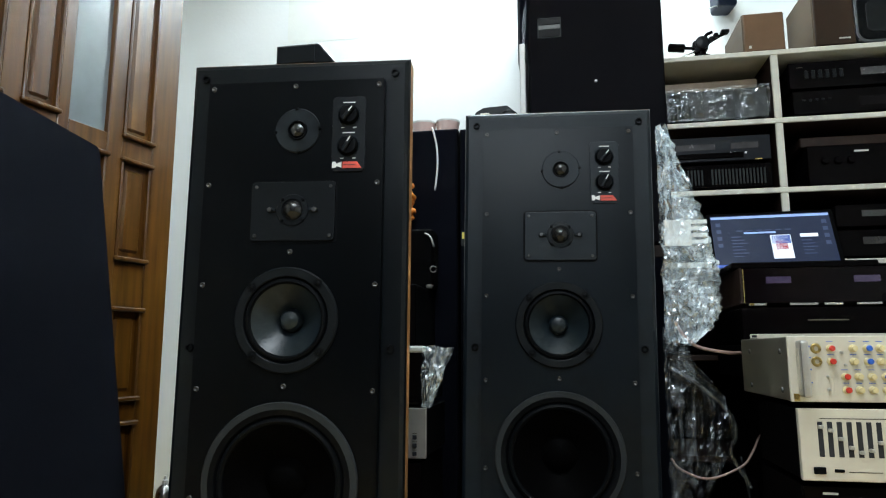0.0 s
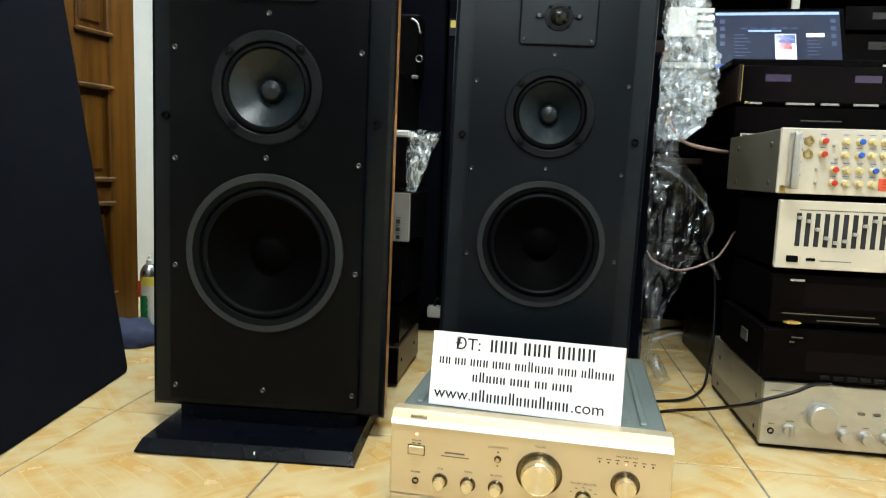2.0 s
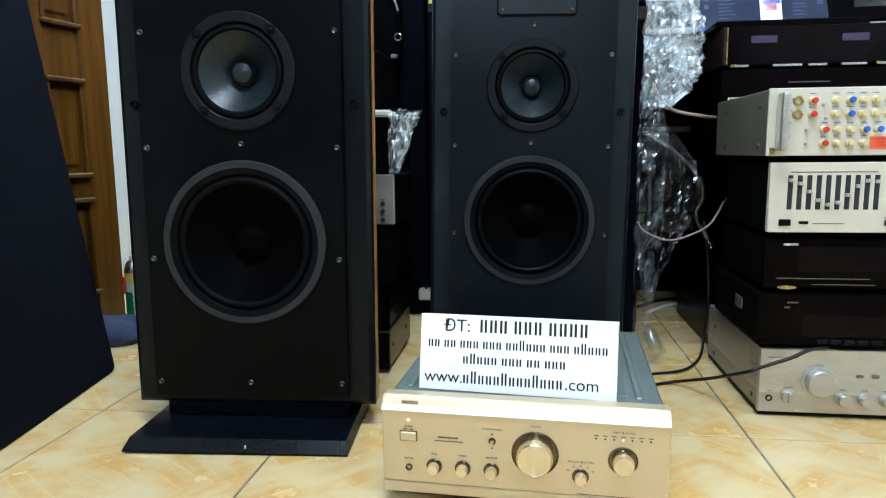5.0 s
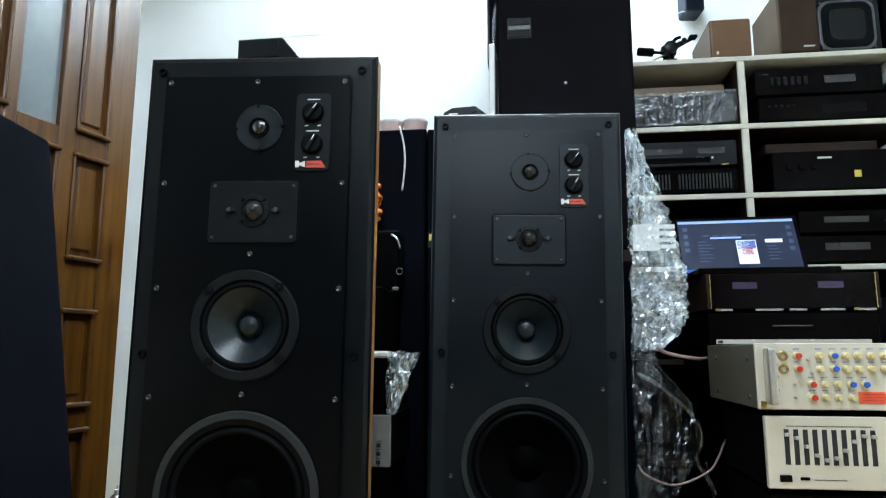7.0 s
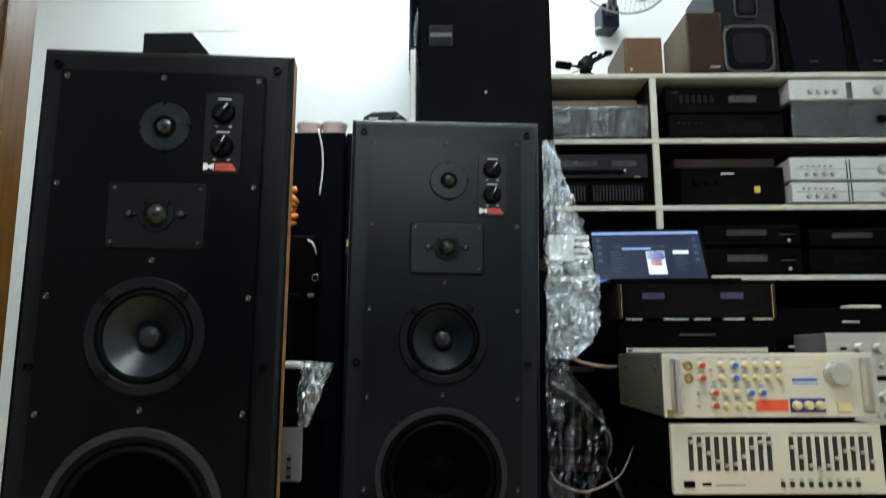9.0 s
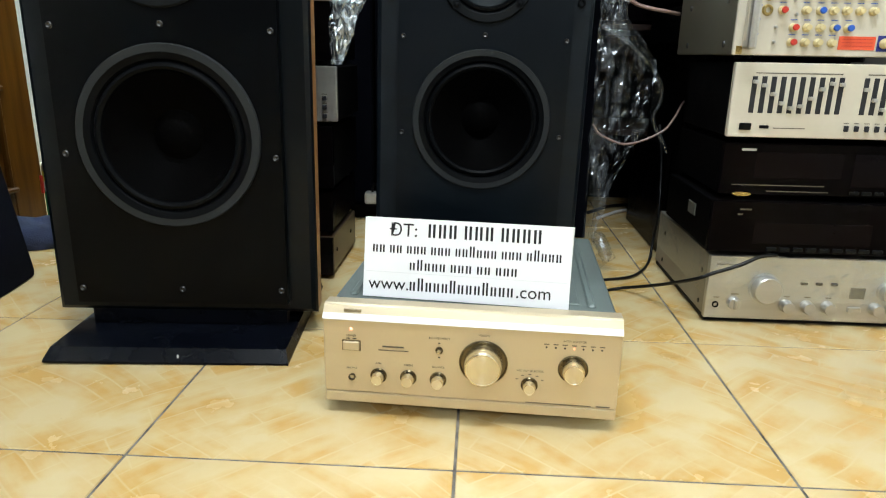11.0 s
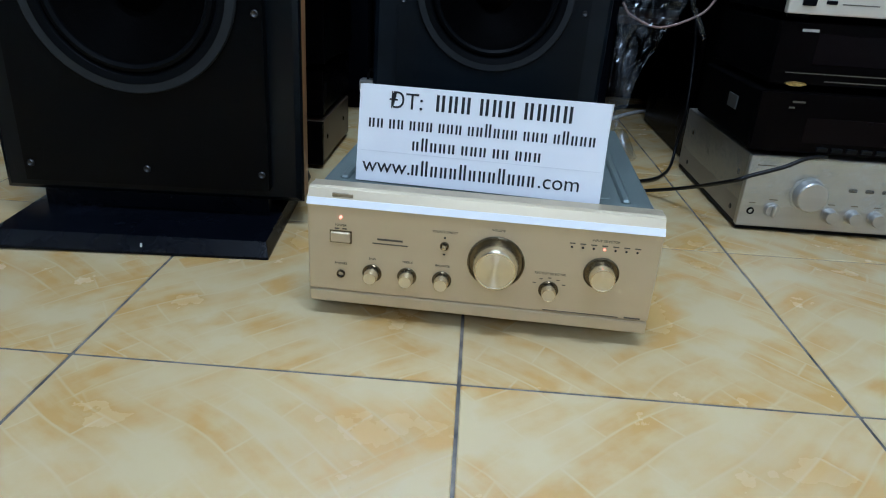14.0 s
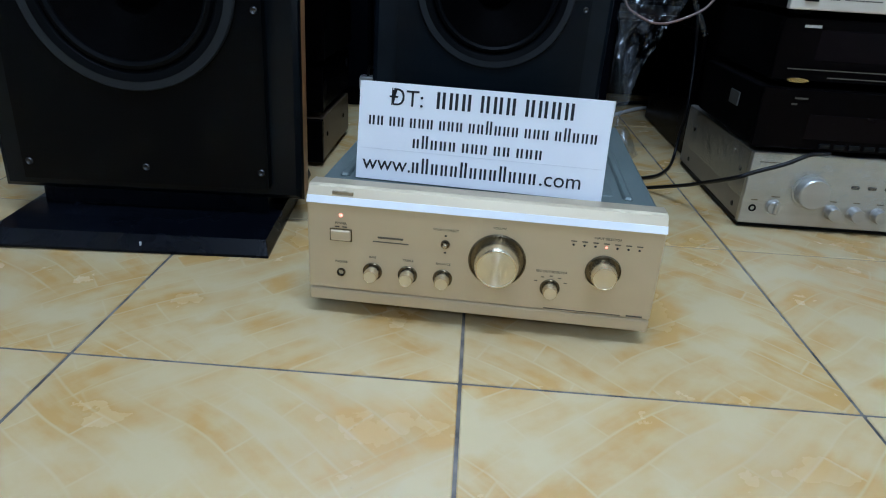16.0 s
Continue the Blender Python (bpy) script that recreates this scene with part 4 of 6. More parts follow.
def crumpled_film(name, label, x0, x1, y, z0, z1, nx, nz, depth, seed, place=(0, 0, 0), shape=None, parent=None, mat="film"):
    """A thin sheet of plastic film, folded and creased by noise."""
    bm = bmesh.new()
    rows = []
    for j in range(nz + 1):
        row = []
        for i in range(nx + 1):
            u, v = i / nx, j / nz
            x, z = x0 + (x1 - x0) * u, z0 + (z1 - z0) * v
            p = Vector((x * 14 + seed, seed * 3.1, z * 7))
            q = Vector((x * 45 + seed, seed, z * 30))
            yy = y + depth * (noise.noise(p) + 0.5 * abs(noise.noise(q)) + 0.22 * noise.noise(2.9 * q))
            xx, zz = x + 0.25 * depth * noise.noise(q + Vector((9, 2, 4))), z + 0.2 * depth * noise.noise(q + Vector((3, 7, 1)))
            if shape:
                xx, yy, zz = shape(u, v, xx, yy, zz)
            row.append(bm.verts.new((xx, yy, zz)))
        rows.append(row)
    for a, b in zip(rows, rows[1:]):
        for i in range(nx):
            bm.faces.new((a[i], a[i + 1], b[i + 1], b[i]))
    if parent:
        return part(name, bm, M[mat], parent, label)
    return solid(name, bm, M[mat], label, "plastic film", place)


# silver amplifier at the bottom of the stack, wrapped in film
u = unit("silver_amplifier", 0.872, 1.300, 2.105, 2.52, 0.0, 0.146, "silver", "silver_side", "silver stereo amplifier wrapped in clear film on the floor", "amplifier", panel_label="brushed silver front")
part("base_strip", box(-0.212, 0.212, 0.003, 0.40, 0.004, 0.0105), M["rubber"], u)
dial(u, -0.098, 0.079, 0.029, 0.024)
for x in (-0.050, -0.008, 0.034):
    dial(u, x, 0.042, 0.0125, 0.018)
dial(u, -0.156, 0.045, 0.013, 0.010)
part("selector_bar", box(-0.159, -0.153, -0.018, -0.002, 0.034, 0.056, 0.002), M["silver"], u)
part("jack", lathe([(0.0, -0.003), (0.004, -0.003), (0.0042, 0.002), (0.0065, 0.002), (0.007, 0)], (-0.193, 0, 0.040), "-y", 16), M["rubber"], u)
for k in range(3):
    button(u, -0.02 + 0.030 * k, 0.092, 0.014, 0.006, "slot")
window(u, 0.075, 0.105, 0.062, 0.086, "olive_side")
button(u, 0.089, 0.038, 0.026, 0.012, "silver")
for x, z, w in ((-0.156, 0.064, 0.016), (-0.193, 0.056, 0.012), (-0.05, 0.062, 0.012), (-0.008, 0.062, 0.012), (0.034, 0.062, 0.012), (-0.17, 0.128, 0.06)):
    print_bar(u, x, z, w, 0.002, "ink_soft")
dial(u, 0.150, 0.080, 0.020, 0.02)
for x in (0.13, 0.165):
    dial(u, x, 0.042, 0.0125, 0.018)
for y, z in ((0.03, 0.03), (0.03, 0.10), (0.33, 0.03), (0.33, 0.10)):
    part("side_screw", lathe([(0.0, 0.0025), (0.004, 0.002), (0.0055, 0.0)], (-0.211, y + 0.02, z), "-x", 10), M["screw"], u)
crumpled_film("film_front", "clear film wrapped tight over the silver front", -0.218, 0.218, -0.012, 0.055, 0.150, 60, 16, 0.006, 3.7, parent=u, mat="film_tight")
crumpled_film("film_side", "clear film over the side", -0.002, 0.40, 0.0, 0.06, 0.150, 40, 14, 0.007, 9.2, parent=u, mat="film_tight", shape=lambda a, b, x, y, z: (-0.219 - abs(y) * 0.6, x, z))

# two black cassette decks on it
u = unit("cassette_deck", 0.858, 1.290, 2.095, 2.42, 0.148, 0.262, "black", "black_matt", "black cassette deck with a gold marking, on the silver amplifier", "cassette deck", "black decks")
window(u, -0.13, 0.10, 0.028, 0.072)
print_bar(u, -0.150, 0.098, 0.022, 0.003, "ink_soft")
print_bar(u, -0.16, 0.088, 0.010, 0.003, "ink_soft")
for k in range(9):
    button(u, -0.09 + 0.026 * k, 0.018, 0.020, 0.008, "frame", 0.003)
part("side_label", box(-0.218, -0.2155, 0.10, 0.145, 0.06, 0.085), M["badge_grey"], u, "worn paper label on the side")
u = unit("cassette_deck", 0.872, 1.300, 2.115, 2.42, 0.262, 0.376, "black", "black_matt", "black cassette deck under the silver equaliser", "cassette deck", "black decks")
window(u, -0.15, 0.02, 0.045, 0.095)
window(u, 0.04, 0.19, 0.030, 0.095)
print_bar(u, -0.165, 0.100, 0.028, 0.0045)
print_bar(u, -0.10, 0.030, 0.18, 0.0018, "ink_soft")
print_bar(u, -0.06, 0.018, 0.12, 0.0018, "ink_soft")
part("gold_mark", lathe([(0.0, 0.003), (0.018, 0.003), (0.020, 0.0)], (-0.168, 0, 0.012), "-y", 20), M["brass"], u).matrix_basis = Matrix.Diagonal((1, 1, 0.22, 1)) @ pose(0, 0, 0.04)
for k in range(6):
    button(u, 0.05 + 0.024 * k, 0.018, 0.018, 0.007, "frame", 0.003)

# silver graphic equaliser
u = unit("graphic_equaliser", 0.868, 1.298, 2.100, 2.40, 0.378, 0.528, "ivory", "black_matt", "cream and silver graphic equaliser with rows of sliders", "equaliser", panel_label="cream silver front")
for bank, bx in ((0, -0.176), (1, 0.030)):
    for k in range(10):
        x = bx + 0.0178 * k
        slot = part("slider_slot", box(x - 0.0048, x + 0.0048, -0.0008, 0.002, 0.056, 0.124, 0.0006), M["slot"], u)
        z = 0.090 + 0.024 * math.cos(0.75 * k + bank) - (0.002 * k if bank else 0.0)
        part("slider_cap", box(x - 0.0044, x + 0.0044, -0.009, -0.0006, z - 0.0035, z + 0.0035, 0.001), M["silver"], slot)
    print_bar(u, bx + 0.08, 0.130, 0.16, 0.0018, "ink_soft")
button(u, -0.183, 0.030, 0.022, 0.013, "rubber")
button(u, -0.147, 0.030, 0.018, 0.006, "rubber", 0.002)
print_bar(u, -0.10, 0.028, 0.06, 0.0016, "ink_soft")
for k in range(9):
    button(u, 0.006 + 0.019 * k, 0.030, 0.007, 0.011, "slot", 0.006)
    print_bar(u, 0.006 + 0.019 * k, 0.040, 0.010, 0.0014, "ink_soft")

# karaoke mixing amplifier
u = unit("mixing_amplifier", 0.858, 1.297, 2.100, 2.48, 0.530, 0.672, "ivory", "olive_side", "cream mixing amplifier with many small coloured knobs", "amplifier", panel_label="cream front with knobs", panel_t=0.008)
for x in (-0.197, 0.197):
    h = part("rack_handle", box(x - 0.008, x + 0.008, -0.034, 0.0, 0.020, 0.132, 0.005, 2), M["silver"], u, "bright metal rack handle")
    part("grip_gap", box(x - 0.0085, x + 0.0085, -0.022, -0.004, 0.034, 0.118, 0.002), M["ivory"], h)
for r, z in enumerate((0.116, 0.090, 0.060, 0.034)):
    if r < 2:
        part("jack_socket", lathe([(0.0, -0.004), (0.0045, -0.004), (0.005, 0.004), (0.0085, 0.004), (0.0105, 0.0)], (-0.166, 0, z), "-y", 18), M["brass"], u)
        cols = [(-0.140, "red"), (-0.098, "knob_ivory"), (-0.072, "blue"), (-0.049, "knob_ivory"), (-0.026, "knob_ivory"), (-0.002, "knob_ivory"), (0.022, "knob_ivory")]
    elif r == 2:
        cols = [(-0.116, "red"), (-0.092, "knob_ivory"), (-0.068, "knob_ivory"), (-0.043, "blue"), (-0.018, "blue")]
    else:
        cols = [(-0.116, "red"), (-0.092, "knob_ivory"), (-0.068, "knob_ivory"), (-0.043, "knob_ivory")]
    for x, m in cols:
        k = part("knob", lathe([(0.0078, 0.0), (0.0075, 0.006), (0.0056, 0.008), (0.0052, 0.014), (0.0, 0.0145)], (x, 0, z), "-y", 16), M["knob_ivory"], u)
        if m != "knob_ivory":
            part("cap", lathe([(0.0062, 0.0130), (0.0052, 0.0165), (0.0, 0.017)], (x, 0, z), "-y", 14), M[m], k)
        print_bar(u, x, z + 0.0135, 0.012, 0.0014, "blue")
for z in (0.120, 0.098, 0.074, 0.048):
    print_bar(u, -0.180, z, 0.006, 0.003, "blue")
for x, z in ((-0.120, 0.108), (-0.114, 0.083), (-0.148, 0.060), (-0.148, 0.034)):
    part("lever", lathe([(0.003, 0.0), (0.0025, 0.008), (0.0, 0.0085)], (x, 0, z), "-y", 8), M["silver"], u)
part("orange_label", box(-0.030, 0.036, -0.0012, 0.001, 0.022, 0.046), M["red_label"], u, "orange-red printed sticker")
for k in range(3):
    print_bar(u, 0.003, 0.041 - 0.006 * k, 0.056, 0.0014, "red", -0.0016)
lab = part("blue_label", box(0.040, 0.112, -0.0012, 0.001, 0.020, 0.048), M["blue_label"], u, "dark blue plate behind three knobs")
for k in range(3):
    part("knob", lathe([(0.0095, 0.001), (0.009, 0.010), (0.0065, 0.014), (0.0, 0.0145)], (0.052 + 0.024 * k, 0, 0.034), "-y", 16), M["knob_ivory"], lab)
dial(u, 0.140, 0.098, 0.024, 0.024)
button(u, 0.150, 0.032, 0.028, 0.022, "knob_ivory")
print_bar(u, 0.074, 0.086, 0.052, 0.006, "blue")
print_bar(u, 0.070, 0.112, 0.040, 0.005, "knob_ivory")
print_bar(u, 0.074, 0.078, 0.052, 0.0016, "blue")
print_bar(u, 0.110, 0.128, 0.018, 0.008, "knob_ivory")
part("corner_rust", box(-0.214, -0.203, -0.001, 0.001, 0.011, 0.026), M["brass"], u, "rusty corner")
for y, z in ((0.06, 0.03), (0.06, 0.11), (0.30, 0.03), (0.30, 0.11)):
    part("side_screw", lathe([(0.0, 0.003), (0.005, 0.0025), (0.0065, 0.0)], (-0.2165, y, z), "-x", 10), M["screw"], u)

# stand of black boxes that carries the rear decks
solid("black_box", box(0.915, 1.300, 2.53, 2.90, 0.0, 0.560, 0.004), M["black_matt"], "plain black cabinet behind the front stack", "cabinet")
u = unit("black_player", 0.880, 1.300, 2.535, 2.86, 0.562, 0.660, "black", "black_matt", "black disc player under the deck", "player", "black rear units")
u = unit("black_player", 0.880, 1.305, 2.530, 2.86, 0.660, 0.757, "black", "black_matt", "black disc player with a silver drawer strip", "player", "black rear units")
part("silver_strip", box(-0.195, 0.190, -0.0015, 0.002, 0.014, 0.026, 0.0006), M["ivory"], u, "thin silver strip along the base")
print_bar(u, -0.185, 0.020, 0.012, 0.006, "ink", -0.003)
print_bar(u, 0.00, 0.062, 0.10, 0.003, "ink_soft")
u = unit("black_amplifier", 0.882, 1.312, 2.530, 2.86, 0.758, 0.862, "dark_glass", "wood_dark", "black amplifier with wooden ends and two dim violet meters", "amplifier", "black rear units", panel_t=0.006)
for x0, x1 in ((-0.150, -0.087), (0.066, 0.130)):
    window(u, x0, x1, 0.062, 0.080, "display")
for x in (-0.213, 0.213):
    part("wood_end", box(x - 0.004, x + 0.004, -0.003, 0.32, 0.008, 0.104, 0.002), M["wood_dark"], u, "dark red wooden end")
for x, w in ((-0.175, 0.045), (-0.060, 0.070), (0.012, 0.045), (0.098, 0.060), (0.180, 0.050)):
    part("silver_key", box(x - w / 2, x + w / 2, -0.003, 0.001, 0.003, 0.009, 0.001), M["silver"], u)
for x in (-0.190, 0.155):
    part("gilt_badge", box(x - 0.006, x + 0.006, -0.004, 0.001, 0.004, 0.010), M["brass"], u)
for x in (-0.2075, 0.2075):
    part("gilt_edge", box(x - 0.0012, x + 0.0012, -0.0036, 0.001, 0.010, 0.102), M["brass"], u, "thin gilt line along the end")
u = unit("black_player", 1.318, 1.720, 2.62, 2.90, 0.660, 0.800, "black", "black_matt", "black unit with small pale buttons beside the deck", "player", "black rear units", feet=False)
print_bar(u, 0.05, 0.10, 0.05, 0.004)
print_bar(u, -0.12, 0.03, 0.03, 0.004)
solid("black_box", box(1.330, 1.760, 2.50, 2.90, 0.0, 0.476, 0.004), M["black_matt"], "plain black cabinet under two silver amplifiers", "cabinet")
for z0, lab in ((0.478, "lower"), (0.602, "upper")):
    u = unit("silver_amplifier", 1.398, 1.828, 2.450, 2.80, z0, z0 + 0.122, "silver", "silver_side", "silver amplifier with bright round knobs, " + ("resting on a black cabinet" if lab == "lower" else "stacked on another one"), "amplifier", "stacked silver amplifiers", panel_t=0.012)
    for k in range(6):
        dial(u, -0.13 + 0.050 * k, 0.080, 0.014, 0.018)
        if k < 5:
            dial(u, -0.10 + 0.022 * k, 0.036, 0.007, 0.014)
    part("lever", lathe([(0.005, 0.0), (0.004, 0.016), (0.0, 0.017)], (-0.175, 0, 0.080), "-y", 10), M["rubber"], u)
solid("black_player", box(1.76, 2.19, 2.64, 2.92, 0.0, 0.80, 0.004), M["black_matt"], "tall black cabinet at the end of the shelf", "cabinet")
solid("paper_strip", box(1.70, 1.80, 2.66, 2.70, 0.802, 0.812, 0.002), M["ivory"], "cream strip lying on a black unit", "strip", place=(-0.10, 0.02, 0.0))
solid("black_board", box(0.90, 0.912, 2.60, 3.02, 0.0, 0.30, 0.004), M["black"], "low black board standing beside the stack", "board")


# ---- laptop ----
def laptop():
    l = thing("laptop", (1.055, 2.62, 0.864), "open laptop with a lit blue screen standing on the deck", "laptop")
    part("keyboard_base", box(-0.185, 0.185, -0.06, 0.16, 0.0, 0.018, 0.003), M["black"], l)
    lid = part("lid", prism(rounded(-0.186, 0.186, 0.0, 0.222, 0.008), 0.0, 0.008, bevel=0.001), M["black_matt"], l)
    lid.matrix_basis = pose(0, 0.155, 0.014, -24, 0, -3)
    scr = part("screen", box(-0.174, 0.174, -0.0012, 0.001, 0.018, 0.212), M["screen_dark"], lid, "lit blue-grey screen with a web page")
    def pane(name, x0, x1, z0, z1, m):
        part(name, box(x0, x1, -0.0022, -0.001, z0, z1), M[m], scr)
    pane("title_bar", -0.172, 0.172, 0.199, 0.208, "screen_light")
    pane("task_bar", -0.174, 0.174, 0.018, 0.028, "screen_blue")
    pane("search_box", -0.080, 0.012, 0.140, 0.146, "screen_light")
    pane("side_box", 0.080, 0.130, 0.122, 0.134, "screen_white")
    pane("picture", -0.006, 0.052, 0.046, 0.132, "screen_white")
    pane("picture_blue", -0.004, 0.050, 0.100, 0.130, "screen_blue")
    pane("picture_red", 0.006, 0.040, 0.078, 0.110, "screen_red")
    for k in range(7):
        pane("text_line", -0.120, -0.120 + 0.03 + 0.008 * (k % 3), 0.128 - 0.012 * k, 0.131 - 0.012 * k, "screen_mid")
    for k in range(5):
        pane("text_line", 0.082, 0.110 + 0.006 * (k % 3), 0.108 - 0.012 * k, 0.111 - 0.012 * k, "screen_mid")
    for k in range(6):
        pane("menu_item", -0.10 + 0.028 * k, -0.082 + 0.028 * k, 0.150, 0.154, "screen_mid")
    for k in range(4):
        for x in (-0.160, 0.148):
            pane("icon", x, x + 0.014, 0.17 - 0.026 * k, 0.184 - 0.026 * k, "screen_mid")


for nm, c, e in (("screen_dark", (0.022, 0.034, 0.085), 0.45), ("screen_light", (0.35, 0.48, 0.85), 0.75), ("screen_blue", (0.04, 0.09, 0.40), 0.7), ("screen_white", (0.85, 0.90, 1.0), 0.9), ("screen_mid", (0.085, 0.11, 0.21), 0.5), ("screen_red", (0.5, 0.06, 0.08), 0.6)):
    M[nm] = material(nm, tuple(v * 0.1 for v in c), 0.2, emit=c, emit_strength=e, scale=20)
laptop()


# ---- shelf with its units ----
def shelf_unit():
    s = thing("shelf_unit", (1.40, 2.951, 0), "cream painted open shelf unit filled with hi-fi units", "shelf")
    x0, x1, d = 0.42 - 1.40, 2.050 - 1.40, 0.44
    # dark veneer on boards and uprights stands in for shade inside the shelf
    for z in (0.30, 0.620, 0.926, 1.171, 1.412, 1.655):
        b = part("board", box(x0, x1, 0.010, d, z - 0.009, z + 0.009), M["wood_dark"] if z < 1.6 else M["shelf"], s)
        # low front edges are coloured dark as well, for the shade down there
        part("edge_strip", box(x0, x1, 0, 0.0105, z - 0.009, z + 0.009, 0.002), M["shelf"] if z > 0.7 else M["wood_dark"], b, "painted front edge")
    for x in (x0 + 0.012, 1.145 - 1.40, x1 - 0.014):
        for a, b in ((0.0, 0.291), (0.309, 0.611), (0.629, 0.917), (0.935, 1.162), (1.180, 1.403), (1.421, 1.646)):
            up = part("upright", box(x - 0.012, x + 0.012, 0.011, d, a, b), M["wood_dark"], s)
            part("edge_strip", box(x - 0.012, x + 0.012, 0.001, 0.0115, a, b, 0.002), M["shelf"], up, "cream painted front edge")
    part("back_board", box(x0, x1, d, d + 0.008, 0.0, 1.66), M["black_matt"], s, "dark back of the shelf")


shelf_unit()
SH = [0.936, 1.181, 1.422, 1.665]
# top row, first bay: a wrapped unit with something flat on top
u = unit("wrapped_receiver", 0.66, 1.118, 2.965, 3.30, 1.4225, 1.540, "black", "black", "black receiver wrapped in shiny clear film on the shelf", "receiver")
crumpled_film("film", "shiny crumpled clear film", -0.23, 0.23, -0.022, 0.0, 0.118, 70, 22, 0.014, 21.0, parent=u)
solid("flat_case", box(0.72, 1.10, 3.0, 3.30, 1.5405, 1.585, 0.004), M["slit_wood"], "flat brown case on the wrapped receiver", "case")
# top row, second bay
u = unit("black_tuner", 1.195, 1.605, 2.975, 3.30, 1.5165, 1.620, "black", "black_matt", "black tuner with a grey display on another unit", "tuner", "shelf units")
window(u, 0.02, 0.12, 0.045, 0.072, "display_grey")
for k in range(6):
    button(u, -0.15 + 0.022 * k, 0.058, 0.012, 0.03, "frame", 0.002)
print_bar(u, -0.17, 0.085, 0.02, 0.002, "ink_soft")
u = unit("black_tuner", 1.200, 1.608, 2.970, 3.30, 1.4225, 1.5160, "black", "black_matt", "black tuner with a dim red display on the shelf", "tuner", "shelf units")
window(u, 0.00, 0.14, 0.030, 0.062, "dark_glass")
for k in range(5):
    button(u, -0.17 + 0.020 * k, 0.060, 0.010, 0.008, "frame", 0.002)
for z0, z1, y, m in ((1.5560, 1.640, 2.960, "white_plastic"), (1.4225, 1.5555, 2.965, "black")):
    u = unit("wrapped_unit", 1.632, 2.020, y, 3.28, z0, z1, m, m, ("white" if m == "white_plastic" else "black") + " unit wrapped in crumpled clear film on the shelf", "hi-fi unit", "wrapped shelf units")
    for k in range(4):
        dial(u, -0.12 + 0.03 * k, (z1 - z0) * 0.45, 0.009, 0.01, "silver" if m != "black" else "black", 14)
    window(u, 0.01, 0.03, 0.012, z1 - z0 - 0.01)
    dial(u, 0.12, (z1 - z0) * 0.5, 0.016, 0.014, "silver" if m != "black" else "black")
    crumpled_film("film", "crumpled clear film", -0.197, 0.197, -0.012, 0.002, z1 - z0, 60, 14, 0.008, 31 + z0 * 9, parent=u)
# middle row
u = unit("black_player", 0.70, 1.118, 2.970, 3.30, 1.2750, 1.372, "panel_grey", "black_matt", "dark player with two grey displays and small lit keys", "player", "shelf units")
window(u, -0.10, 0.03, 0.050, 0.072, "display_grey")
window(u, 0.08, 0.17, 0.050, 0.072, "display_grey")
part("drawer", box(-0.20, 0.12, -0.004, 0.001, 0.020, 0.038, 0.001), M["black"], u)
for k in range(4):
    print_bar(u, 0.08 + 0.016 * k, 0.036, 0.007, 0.006)
part("lit_key", box(0.155, 0.180, -0.004, 0.001, 0.008, 0.014, 0.001), M["brass"], u)
u = unit("black_equaliser", 0.70, 1.118, 2.975, 3.30, 1.1815, 1.2745, "black", "black_matt", "dark grey equaliser with a ribbed front", "equaliser", "shelf units")
for k in range(34):
    x = -0.185 + 0.0112 * k
    part("rib", box(x - 0.0028, x + 0.0028, -0.003, 0.001, 0.022, 0.075), M["ring"] if k not in (16, 17) else M["black"], u)
u = unit("black_recorder", 1.235, 1.600, 2.985, 3.30, 1.1815, 1.325, "black", "black_matt", "black recorder with a yellow sticker and papers on top", "recorder", "shelf units")
print_bar(u, -0.015, 0.120, 0.045, 0.006)
part("sticker", box(0.075, 0.096, -0.0015, 0.001, 0.050, 0.073), M["yellow"], u, "small yellow sticker")
for k in range(3):
    dial(u, -0.13 + 0.04 * k, 0.09, 0.012, 0.010, "black", 16)
solid("flat_case", box(1.22, 1.58, 3.0, 3.30, 1.3260, 1.360, 0.003), M["wood_dark"], "dark flat box on the recorder", "case")
for z0, z1 in ((1.2620, 1.352), (1.1815, 1.2615)):
    u = unit("wrapped_amplifier", 1.612, 1.985, 2.960, 3.28, z0, z1, "white_plastic", "white_plastic", "pale silver amplifier wrapped in clear film on the shelf", "amplifier", "wrapped shelf units")
    for k in range(4):
        dial(u, -0.13 + 0.030 * k, 0.030, 0.008, 0.010, "silver", 14)
    for k in range(6):
        part("slot", box(-0.15 + 0.020 * k, -0.14 + 0.020 * k, -0.001, 0.001, 0.055, 0.060), M["ring"], u)
    window(u, 0.008, 0.013, 0.012, 0.080, "ring_dark")
    window(u, 0.019, 0.024, 0.012, 0.080, "ring_dark")
    dial(u, 0.135, 0.045, 0.018, 0.014, "silver")
    part("dark_line", box(-0.17, 0.17, -0.001, 0.001, 0.046, 0.0475), M["ring"], u)
    crumpled_film("film", "crumpled clear film", -0.190, 0.190, -0.012, 0.0, z1 - z0, 60, 14, 0.008, 50 + z0 * 11, parent=u)
